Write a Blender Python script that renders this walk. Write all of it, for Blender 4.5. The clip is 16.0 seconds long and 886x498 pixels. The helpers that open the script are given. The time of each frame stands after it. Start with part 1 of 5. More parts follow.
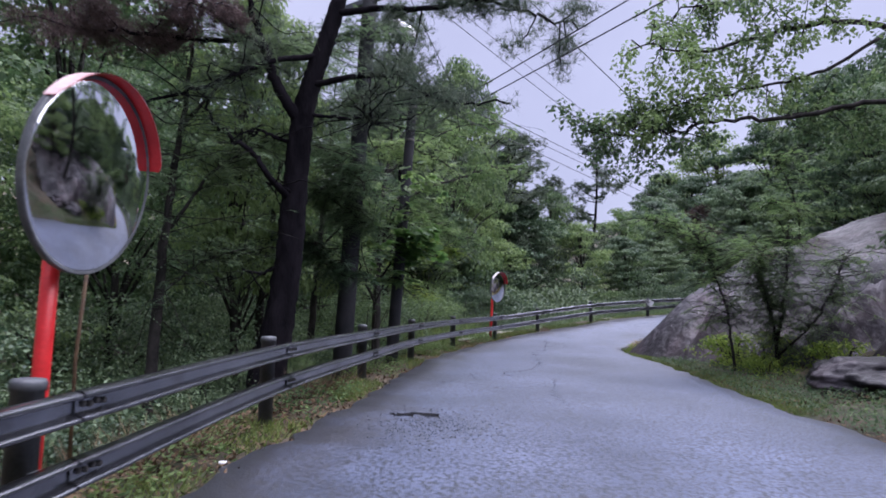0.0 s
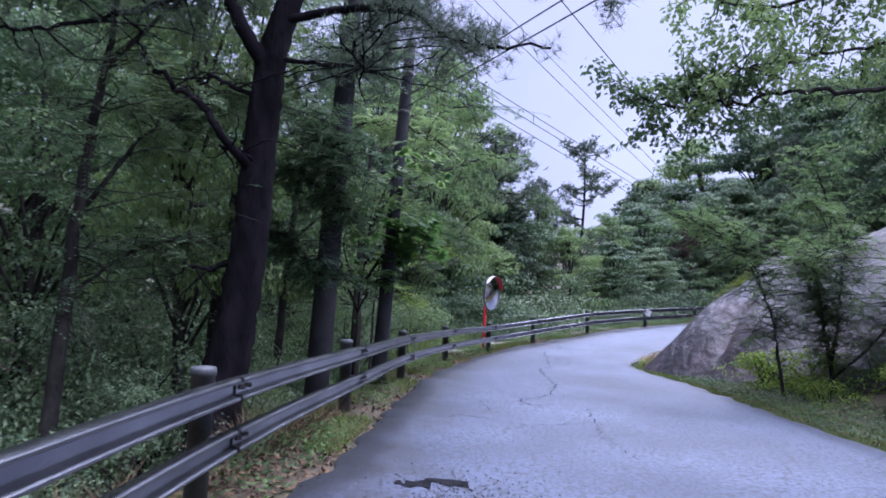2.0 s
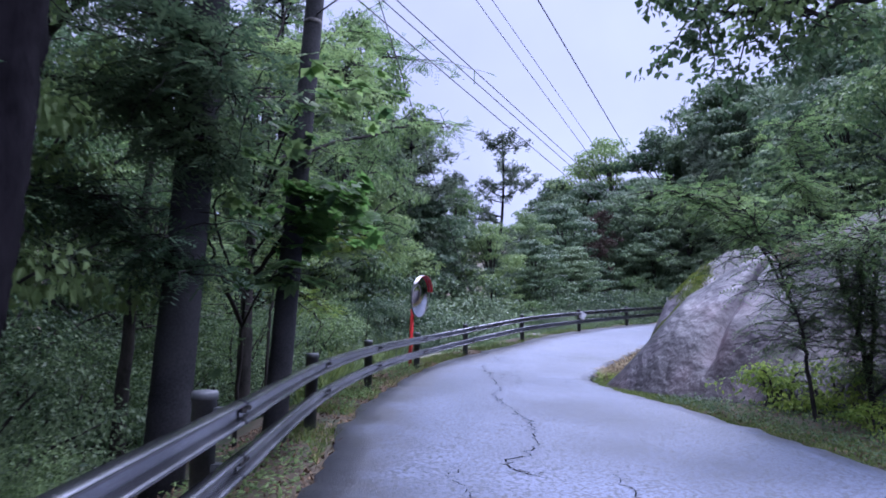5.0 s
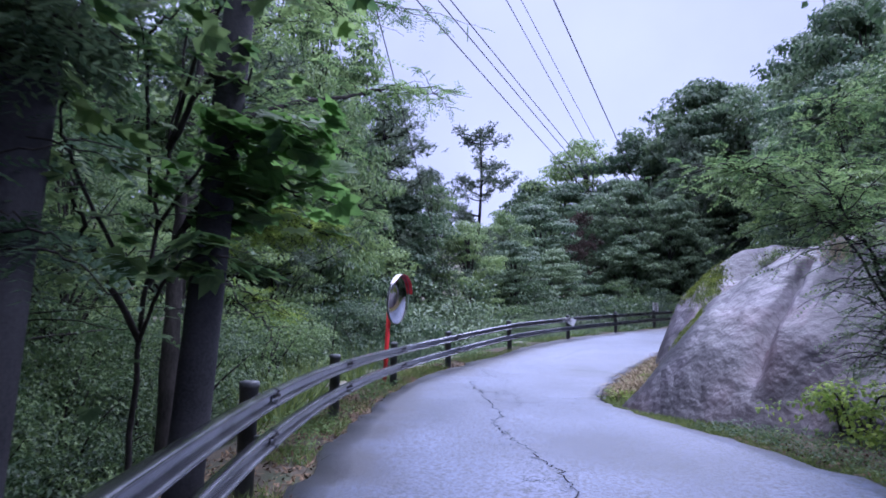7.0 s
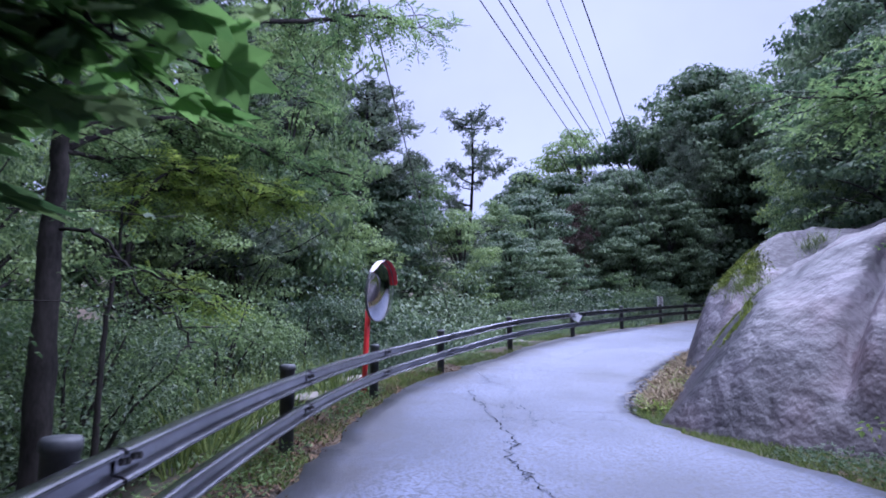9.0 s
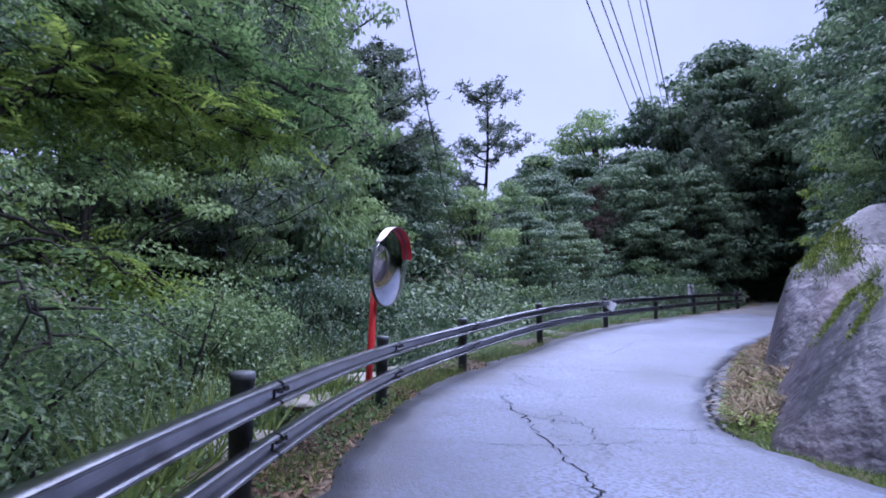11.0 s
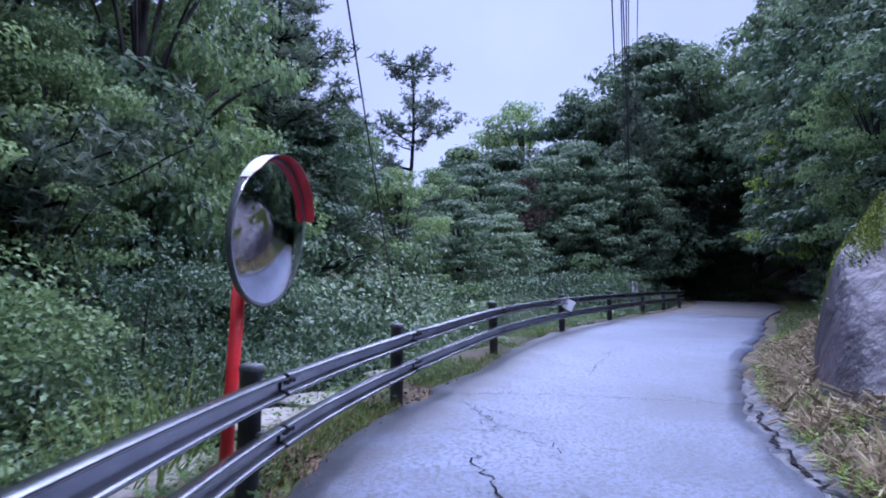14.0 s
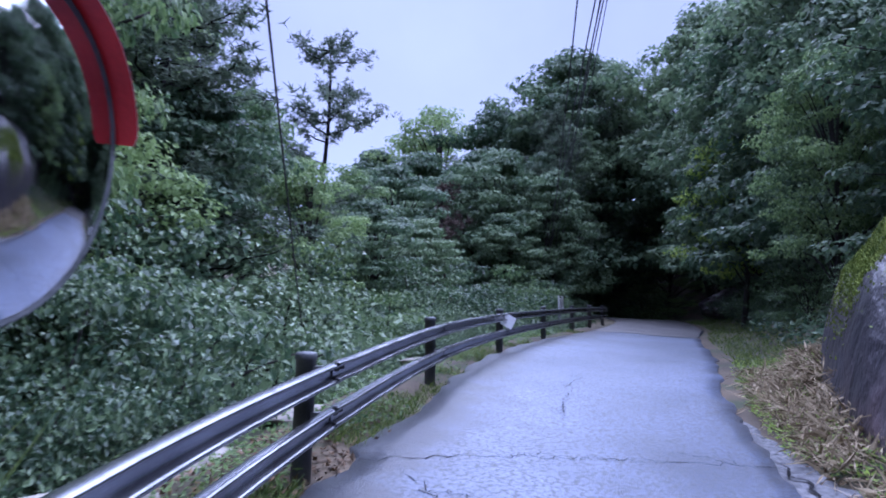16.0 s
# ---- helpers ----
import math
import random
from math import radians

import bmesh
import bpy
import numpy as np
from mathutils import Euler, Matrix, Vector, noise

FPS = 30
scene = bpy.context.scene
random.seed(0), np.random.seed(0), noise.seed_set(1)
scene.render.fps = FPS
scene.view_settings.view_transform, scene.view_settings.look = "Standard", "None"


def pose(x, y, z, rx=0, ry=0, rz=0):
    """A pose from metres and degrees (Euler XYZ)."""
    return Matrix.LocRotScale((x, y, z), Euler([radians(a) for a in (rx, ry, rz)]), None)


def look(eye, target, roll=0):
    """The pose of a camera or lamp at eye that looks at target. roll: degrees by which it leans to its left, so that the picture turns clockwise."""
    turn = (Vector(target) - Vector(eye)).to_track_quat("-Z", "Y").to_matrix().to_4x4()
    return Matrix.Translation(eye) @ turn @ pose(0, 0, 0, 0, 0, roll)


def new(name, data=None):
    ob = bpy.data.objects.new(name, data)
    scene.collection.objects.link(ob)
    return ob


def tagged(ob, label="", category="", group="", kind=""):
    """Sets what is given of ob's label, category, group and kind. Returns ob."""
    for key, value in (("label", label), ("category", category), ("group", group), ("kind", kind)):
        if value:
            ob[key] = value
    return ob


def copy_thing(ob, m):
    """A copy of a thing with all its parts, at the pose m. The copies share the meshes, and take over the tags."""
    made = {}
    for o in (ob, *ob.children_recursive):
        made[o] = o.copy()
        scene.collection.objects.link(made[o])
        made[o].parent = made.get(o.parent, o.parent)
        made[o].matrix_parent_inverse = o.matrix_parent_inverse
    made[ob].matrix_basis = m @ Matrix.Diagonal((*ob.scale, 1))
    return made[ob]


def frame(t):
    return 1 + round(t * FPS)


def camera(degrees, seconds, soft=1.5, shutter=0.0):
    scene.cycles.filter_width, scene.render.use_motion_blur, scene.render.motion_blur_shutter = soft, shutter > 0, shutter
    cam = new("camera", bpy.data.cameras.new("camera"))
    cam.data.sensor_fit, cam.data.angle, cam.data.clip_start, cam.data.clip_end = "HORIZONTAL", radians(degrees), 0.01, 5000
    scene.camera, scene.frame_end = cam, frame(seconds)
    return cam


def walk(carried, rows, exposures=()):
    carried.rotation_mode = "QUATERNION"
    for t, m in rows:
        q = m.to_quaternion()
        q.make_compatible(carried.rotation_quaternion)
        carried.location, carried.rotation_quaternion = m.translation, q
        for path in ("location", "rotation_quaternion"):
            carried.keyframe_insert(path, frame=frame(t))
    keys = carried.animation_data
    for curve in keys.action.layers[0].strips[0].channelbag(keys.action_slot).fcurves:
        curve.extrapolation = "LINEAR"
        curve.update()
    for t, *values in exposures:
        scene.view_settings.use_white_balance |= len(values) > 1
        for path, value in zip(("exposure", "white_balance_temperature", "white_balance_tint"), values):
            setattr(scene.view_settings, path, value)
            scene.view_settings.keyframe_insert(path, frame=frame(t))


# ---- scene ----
cam = camera(68.8, 16.0, soft=1.75, shutter=0.5)
METRES, EYE, TILT, LEAN, TURN = 20.0, 1.35, 6.0, -1.0, 0.0
ROWS = [
    (0.0, 0.0, 0.0, 0.0, 0.0, 0.0, 0.0),
    (0.5, -0.0054, 0.0301, -0.0019, -0.93, -0.17, -0.45),
    (1.0, -0.0118, 0.0589, -0.0034, -1.14, 0.39, -0.66),
    (1.5, -0.0175, 0.0894, -0.0055, -1.55, 0.29, -0.84),
    (2.0, -0.0232, 0.1225, -0.0086, -2.45, 0.56, -0.92),
    (2.5, -0.0271, 0.1535, -0.0105, -4.07, 0.63, -0.93),
    (3.0, -0.0293, 0.1829, -0.0124, -5.26, 0.74, -0.84),
    (3.5, -0.0308, 0.2137, -0.0137, -7.06, 0.94, -0.55),
    (4.0, -0.0321, 0.2453, -0.0167, -7.63, 1.18, -0.2),
    (4.5, -0.0325, 0.2755, -0.0182, -9.36, 1.0, -0.14),
    (5.0, -0.0311, 0.3062, -0.0207, -10.99, 1.05, -0.44),
    (7.5, -0.0156, 0.4593, -0.0322, -14.3, 1.51, -0.52),
    (8.0, -0.0089, 0.4878, -0.0351, -14.76, 1.3, -0.22),
    (8.5, -0.0037, 0.5179, -0.0383, -14.42, 1.38, -0.16),
    (9.0, 0.0057, 0.5501, -0.041, -14.79, 1.31, -0.4),
    (11.5, 0.0289, 0.7045, -0.0575, -14.2, -0.18, -0.94),
    (12.0, 0.0357, 0.7354, -0.0607, -15.95, -0.62, -0.73),
    (12.5, 0.0394, 0.7648, -0.0638, -16.18, -0.4, -0.62),
    (13.0, 0.0466, 0.7953, -0.0661, -17.95, -0.51, -0.62),
    (13.5, 0.0563, 0.8274, -0.0689, -19.24, -0.32, -0.8),
    (14.0, 0.0665, 0.8568, -0.0709, -21.54, 0.52, -1.11),
    (14.5, 0.0752, 0.8866, -0.0727, -22.6, 1.06, -1.68),
    (15.0, 0.0823, 0.9143, -0.0736, -24.81, 1.38, -2.27),
    (15.5, 0.0917, 0.9453, -0.0759, -26.72, 1.61, -2.82),
    (16.0, 0.1022, 0.9786, -0.0775, -29.73, 1.74, -3.22),
]
walk(cam, [(t, pose(0, 0, EYE, TILT, LEAN, TURN) @ pose(METRES * x, METRES * y, METRES * z, 90 + pitch, roll, yaw)) for t, x, y, z, yaw, pitch, roll in ROWS],
     exposures=[(0.0, 0.8, 5700, 24), (1.0, 0.96, 5450, 26), (2.2, 1.12, 5200, 27), (5.0, 1.06, 5070, 29), (8.0, 1.09, 5040, 31), (11.5, 1.0, 4920, 31), (16.0, 0.97, 4740, 30)])


# ---- world, sun, exposure ----
world = bpy.data.worlds.new("world")
scene.world = world
world.use_nodes = True
wn, wl = world.node_tree.nodes, world.node_tree.links
wn.clear()
w_out = wn.new("ShaderNodeOutputWorld")
w_bg = wn.new("ShaderNodeBackground")
w_sky = wn.new("ShaderNodeTexSky")
w_sky.sky_type = "NISHITA"
w_sky.sun_disc = False
w_sky.sun_elevation, w_sky.sun_rotation = radians(67), radians(80)
w_sky.dust_density, w_sky.air_density = 3.0, 1.0
w_co = wn.new("ShaderNodeTexCoord")
w_noise = wn.new("ShaderNodeTexNoise")
w_noise.inputs["Scale"].default_value = 2.2
w_noise.inputs["Detail"].default_value = 5
w_ramp = wn.new("ShaderNodeValToRGB")
w_ramp.color_ramp.elements[0].position, w_ramp.color_ramp.elements[0].color = 0.35, (2.62, 2.64, 3.05, 1)
w_ramp.color_ramp.elements[1].position, w_ramp.color_ramp.elements[1].color = 0.7, (3.45, 3.46, 3.85, 1)
w_mix = wn.new("ShaderNodeMix")
w_mix.data_type = "RGBA"
w_mix.inputs["Factor"].default_value = 0.85
w_bg.inputs["Strength"].default_value = 0.12
wl.new(w_co.outputs["Generated"], w_noise.inputs["Vector"])
wl.new(w_noise.outputs["Fac"], w_ramp.inputs["Fac"])
wl.new(w_sky.outputs["Color"], w_mix.inputs["A"])
wl.new(w_ramp.outputs["Color"], w_mix.inputs["B"])
wl.new(w_mix.outputs["Result"], w_bg.inputs["Color"])
wl.new(w_bg.outputs["Background"], w_out.inputs["Surface"])
sun = new("sun", bpy.data.lights.new("sun", "SUN"))
sun.data.energy, sun.data.angle, sun.data.color = 5.0, radians(95), (1.0, 0.98, 0.96)
sun.matrix_world = look((11, 17, 26), (0, 15, 0))


# ---- materials ----
def material(name, dark, light, scale=3.0, rough=0.8, bump=0.3, fine=40.0, spots=None, metal=0.0, island=0.0, through_light=0.0, objrand=0.0, spec=0.5, stretch=None):
    """Two scales of noise between two colours, with fine relief."""
    m = bpy.data.materials.new(name)
    m.use_nodes = True
    n, l = m.node_tree.nodes, m.node_tree.links
    b = n["Principled BSDF"]
    co = n.new("ShaderNodeTexCoord")
    vec = co.outputs["Object"]
    if stretch:
        mp = n.new("ShaderNodeMapping")
        mp.inputs["Scale"].default_value = stretch
        l.new(vec, mp.inputs["Vector"])
        vec = mp.outputs["Vector"]
    big, small = n.new("ShaderNodeTexNoise"), n.new("ShaderNodeTexNoise")
    big.inputs["Scale"].default_value, big.inputs["Detail"].default_value = scale, 6
    small.inputs["Scale"].default_value, small.inputs["Detail"].default_value = fine, 4
    l.new(vec, big.inputs["Vector"]), l.new(vec, small.inputs["Vector"])
    add = n.new("ShaderNodeMath")
    add.operation = "MULTIPLY_ADD"
    add.inputs[1].default_value = 0.4
    l.new(small.outputs["Fac"], add.inputs[0]), l.new(big.outputs["Fac"], add.inputs[2])
    fac = add.outputs[0]
    for amount, socket in ((island, "Random Per Island"), (objrand, "Random")):
        if amount:
            g = n.new("ShaderNodeNewGeometry" if socket == "Random Per Island" else "ShaderNodeObjectInfo")
            k = n.new("ShaderNodeMath")
            k.operation = "MULTIPLY_ADD"
            k.inputs[1].default_value = amount
            l.new(g.outputs[socket], k.inputs[0]), l.new(fac, k.inputs[2])
            sub = n.new("ShaderNodeMath")
            sub.operation = "SUBTRACT"
            sub.inputs[1].default_value = amount / 2
            l.new(k.outputs[0], sub.inputs[0])
            fac = sub.outputs[0]
    r = n.new("ShaderNodeValToRGB")
    r.color_ramp.elements[0].position, r.color_ramp.elements[0].color = 0.5, (*dark, 1)
    r.color_ramp.elements[1].position, r.color_ramp.elements[1].color = 0.9, (*light, 1)
    l.new(fac, r.inputs["Fac"])
    col = r.outputs["Color"]
    if spots:
        colour, sscale, lo, hi = spots
        s = n.new("ShaderNodeTexNoise")
        s.inputs["Scale"].default_value, s.inputs["Detail"].default_value = sscale, 8
        l.new(vec, s.inputs["Vector"])
        sr = n.new("ShaderNodeMapRange")
        sr.inputs["From Min"].default_value, sr.inputs["From Max"].default_value = lo, hi
        l.new(s.outputs["Fac"], sr.inputs["Value"])
        mx = n.new("ShaderNodeMix")
        mx.data_type = "RGBA"
        mx.inputs["B"].default_value = (*colour, 1)
        l.new(sr.outputs["Result"], mx.inputs["Factor"]), l.new(col, mx.inputs["A"])
        col = mx.outputs["Result"]
    l.new(col, b.inputs["Base Color"])
    b.inputs["Roughness"].default_value, b.inputs["Metallic"].default_value = rough, metal
    b.inputs["Specular IOR Level"].default_value = spec
    if bump:
        bp = n.new("ShaderNodeBump")
        bp.inputs["Strength"].default_value, bp.inputs["Distance"].default_value = bump, 0.02
        l.new(add.outputs[0], bp.inputs["Height"])
        l.new(bp.outputs["Normal"], b.inputs["Normal"])
    if through_light:
        tr = n.new("ShaderNodeBsdfTranslucent")
        mixs = n.new("ShaderNodeMixShader")
        mixs.inputs["Fac"].default_value = through_light
        l.new(col, tr.inputs["Color"])
        l.new(b.outputs["BSDF"], mixs.inputs[1]), l.new(tr.outputs["BSDF"], mixs.inputs[2])
        l.new(mixs.outputs["Shader"], n["Material Output"].inputs["Surface"])
    return m


def granite(name):
    """Grey-pink rock with dark run-off stains, pale sheets and a rippled skin."""
    m = bpy.data.materials.new(name)
    m.use_nodes = True
    n, l = m.node_tree.nodes, m.node_tree.links
    b = n["Principled BSDF"]
    co = n.new("ShaderNodeTexCoord")

    def field(scale, detail, stretch, turn=(0, 0, 0)):
        mp, t = n.new("ShaderNodeMapping"), n.new("ShaderNodeTexNoise")
        mp.inputs["Scale"].default_value, mp.inputs["Rotation"].default_value = stretch, turn
        t.inputs["Scale"].default_value, t.inputs["Detail"].default_value = scale, detail
        l.new(co.outputs["Object"], mp.inputs["Vector"]), l.new(mp.outputs["Vector"], t.inputs["Vector"])
        return t.outputs["Fac"]

    def ramp(fac, stops):
        r = n.new("ShaderNodeValToRGB")
        r.color_ramp.elements[0].position, r.color_ramp.elements[0].color = stops[0][0], (*stops[0][1], 1)
        r.color_ramp.elements[1].position, r.color_ramp.elements[1].color = stops[-1][0], (*stops[-1][1], 1)
        for p, c in stops[1:-1]:
            r.color_ramp.elements.new(p).color = (*c, 1)
        l.new(fac, r.inputs["Fac"])
        return r.outputs["Color"]

    def mult(a, c, f):
        x = n.new("ShaderNodeMix")
        x.data_type, x.blend_type = "RGBA", "MULTIPLY"
        x.inputs["Factor"].default_value = f
        l.new(a, x.inputs["A"]), l.new(c, x.inputs["B"])
        return x.outputs["Result"]

    base = ramp(field(0.45, 8, (1, 1, 1)), [(0.34, (0.023, 0.019, 0.028)), (0.48, (0.05, 0.039, 0.052)), (0.6, (0.092, 0.063, 0.069)), (0.72, (0.118, 0.106, 0.126))])
    stain = ramp(field(0.9, 8, (1.0, 1.0, 0.25)), [(0.45, (0.15, 0.14, 0.16)), (0.6, (1, 1, 1))])
    skin = field(3.4, 12, (1.2, 1.2, 0.9), (0.7, 0.5, 0.3))
    grain = ramp(skin, [(0.3, (0.5, 0.49, 0.5)), (0.62, (1, 1, 1))])
    l.new(mult(mult(base, stain, 0.85), grain, 0.75), b.inputs["Base Color"])
    b.inputs["Roughness"].default_value = 0.48
    b.inputs["Specular IOR Level"].default_value = 0.45
    bp = n.new("ShaderNodeBump")
    bp.inputs["Strength"].default_value, bp.inputs["Distance"].default_value = 0.75, 0.11
    l.new(skin, bp.inputs["Height"]), l.new(bp.outputs["Normal"], b.inputs["Normal"])
    return m


# the blue in both tones paints in sky reflected off the wet lane
ASPHALT = material("worn_sky_tinted_asphalt", (0.043, 0.053, 0.083), (0.132, 0.155, 0.238), 0.5, 0.44, 0.9, 55, spots=((0.03, 0.034, 0.046), 26, 0.47, 0.58))


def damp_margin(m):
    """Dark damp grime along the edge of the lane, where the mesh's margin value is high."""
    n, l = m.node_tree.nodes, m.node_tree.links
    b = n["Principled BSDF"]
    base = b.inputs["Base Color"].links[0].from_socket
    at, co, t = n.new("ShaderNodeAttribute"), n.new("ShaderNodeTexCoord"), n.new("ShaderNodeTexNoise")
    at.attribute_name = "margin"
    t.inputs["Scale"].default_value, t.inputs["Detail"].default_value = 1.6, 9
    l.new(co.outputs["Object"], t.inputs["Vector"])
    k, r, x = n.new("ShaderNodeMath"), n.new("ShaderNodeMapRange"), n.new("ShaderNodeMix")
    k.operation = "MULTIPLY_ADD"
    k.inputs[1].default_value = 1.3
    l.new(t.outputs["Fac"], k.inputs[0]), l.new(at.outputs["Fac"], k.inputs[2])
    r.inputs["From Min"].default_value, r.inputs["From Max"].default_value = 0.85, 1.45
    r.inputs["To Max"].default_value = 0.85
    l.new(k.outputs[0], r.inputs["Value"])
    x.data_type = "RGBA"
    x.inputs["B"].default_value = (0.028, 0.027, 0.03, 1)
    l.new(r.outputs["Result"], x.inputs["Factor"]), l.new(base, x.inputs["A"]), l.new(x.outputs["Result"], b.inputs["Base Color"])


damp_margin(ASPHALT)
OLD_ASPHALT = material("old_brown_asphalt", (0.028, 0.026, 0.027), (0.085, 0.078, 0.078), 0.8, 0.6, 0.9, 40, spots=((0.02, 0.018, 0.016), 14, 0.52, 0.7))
CRACK = material("crack_dirt", (0.006, 0.006, 0.007), (0.02, 0.02, 0.022), 8, 0.95, 0.5, spec=0.05)
EARTH = material("forest_earth", (0.03, 0.022, 0.014), (0.10, 0.075, 0.045), 0.9, 0.95, 1.0, 26, spots=((0.03, 0.038, 0.014), 1.4, 0.48, 0.62))
GRANITE = granite("weathered_granite")
MOSS = material("moss", (0.08, 0.12, 0.015), (0.23, 0.28, 0.04), 5, 0.95, 1.0, 90)
STEEL = material("galvanised_steel", (0.15, 0.155, 0.17), (0.3, 0.305, 0.33), 2.0, 0.27, 0.06, 60, metal=1.0, spots=((0.07, 0.062, 0.055), 3.0, 0.60, 0.8))
POSTMAT = material("dull_steel_post", (0.045, 0.05, 0.056), (0.115, 0.12, 0.13), 3.0, 0.55, 0.1, 60, metal=0.3, spots=((0.09, 0.07, 0.05), 4.0, 0.62, 0.8))
BOLT = material("dark_bolt", (0.03, 0.03, 0.03), (0.09, 0.085, 0.08), 20, 0.6, 0.1, metal=0.6)
RED = material("red_paint", (0.42, 0.012, 0.014), (0.62, 0.03, 0.03), 6, 0.35, 0.05, 50)
# outer hood colours: pinkish white, and pale grey
PINK_HOOD = material("pinkish_white_hood", (0.55, 0.30, 0.28), (0.78, 0.70, 0.70), 3, 0.3, 0.04, 40)
PALE_HOOD = material("pale_grey_hood", (0.5, 0.46, 0.46), (0.72, 0.70, 0.70), 3, 0.3, 0.04, 40)
RUST = material("rusty_yellow_paint", (0.03, 0.014, 0.007), (0.085, 0.05, 0.018), 9, 0.8, 0.2, 60)
RIM = material("mirror_rim", (0.05, 0.055, 0.06), (0.12, 0.125, 0.13), 8, 0.4, 0.05)
MIRROR = material("mirror_face", (0.6, 0.61, 0.64), (0.7, 0.71, 0.73), 2, 0.045, 0.0, metal=1.0)
GRAVEL = material("crumbled_gravel", (0.06, 0.06, 0.065), (0.17, 0.17, 0.18), 9, 0.95, 1.0, 60, spots=((0.04, 0.04, 0.04), 20, 0.55, 0.7), spec=0.15)
CHIPS = material("asphalt_crumbs", (0.02, 0.021, 0.026), (0.09, 0.095, 0.11), 9, 0.8, 0.6, 60, island=0.6, spec=0.2)
PALE = material("pale_stone", (0.14, 0.125, 0.105), (0.30, 0.275, 0.24), 1.5, 0.9, 0.6, 30)
WHITE = material("white_plate", (0.68, 0.68, 0.7), (0.82, 0.82, 0.83), 6, 0.5, 0.05)
# shade of the foliage round the poles is put into this dark base colour
CONCRETE = material("shaded_pole_concrete", (0.016, 0.016, 0.019), (0.055, 0.055, 0.06), 1.2, 0.85, 0.4, 50, spec=0.12)
# darker than bare bark: the trunks' shaded side is painted into the colour
BARK = material("shaded_pine_bark", (0.004, 0.0036, 0.005), (0.015, 0.013, 0.016), 5, 0.95, 1.0, 30, stretch=(1, 1, 0.35), spec=0.06)
BARK2 = material("grey_bark", (0.012, 0.011, 0.011), (0.05, 0.045, 0.042), 6, 0.95, 0.8, 40, stretch=(1, 1, 0.4), spec=0.15)
CABLE = material("black_cable", (0.012, 0.012, 0.014), (0.03, 0.03, 0.035), 8, 0.6, 0.0)
LEAF = material("broad_leaf", (0.065, 0.115, 0.048), (0.22, 0.31, 0.115), 0.5, 0.5, 0.0, 8, island=0.35, through_light=0.45, objrand=0.5, spec=0.4)
# fresh growth, and also the brighter lit copy of the locust leaf
LEAF_BRIGHT = material("fresh_and_sunlit_leaf", (0.13, 0.215, 0.035), (0.34, 0.44, 0.085), 0.8, 0.5, 0.0, 8, island=0.5, through_light=0.55, spec=0.35)
LEAF_MID = material("locust_leaf", (0.05, 0.1, 0.036), (0.195, 0.285, 0.098), 0.6, 0.5, 0.0, 8, island=0.45, through_light=0.58, spec=0.35)
LEAF_BANK = material("bank_leaf", (0.042, 0.08, 0.033), (0.17, 0.25, 0.092), 0.5, 0.42, 0.0, 8, island=0.4, through_light=0.4, objrand=0.5, spec=0.4)
LEAF_MAPLE = material("maple_leaf", (0.045, 0.1, 0.025), (0.125, 0.235, 0.06), 0.8, 0.45, 0.0, 8, island=0.4, through_light=0.6, spec=0.35)
LEAF_DARK = material("dull_leaf", (0.048, 0.088, 0.047), (0.17, 0.24, 0.122), 0.5, 0.55, 0.0, 8, island=0.35, through_light=0.4, objrand=0.5, spec=0.35)
LEAF_GREY = material("kudzu_leaf", (0.036, 0.07, 0.036), (0.17, 0.24, 0.118), 0.6, 0.42, 0.0, 8, island=0.45, through_light=0.35, objrand=0.4, spec=0.5)
NEEDLE = material("pine_needle", (0.042, 0.07, 0.042), (0.13, 0.165, 0.105), 0.6, 0.55, 0.0, 8, island=0.6, through_light=0.4)
NEEDLE_DRY = material("dry_pine_needle", (0.045, 0.028, 0.026), (0.10, 0.06, 0.055), 0.6, 0.7, 0.0, 8, island=0.6, through_light=0.1)
RUSSET = material("russet_needle", (0.045, 0.028, 0.022), (0.09, 0.06, 0.045), 0.6, 0.7, 0.0, 8, island=0.6, through_light=0.15)
LITTER = material("brown_leaf_litter", (0.05, 0.032, 0.018), (0.17, 0.11, 0.06), 2, 0.9, 0.0, 8, island=0.8)
DRY = material("dry_grass", (0.12, 0.088, 0.048), (0.45, 0.37, 0.24), 2, 0.9, 0.0, 8, island=0.8, through_light=0.25)
GRASS = material("verge_grass", (0.06, 0.10, 0.02), (0.17, 0.22, 0.05), 2, 0.7, 0.0, 8, island=0.6, through_light=0.3)


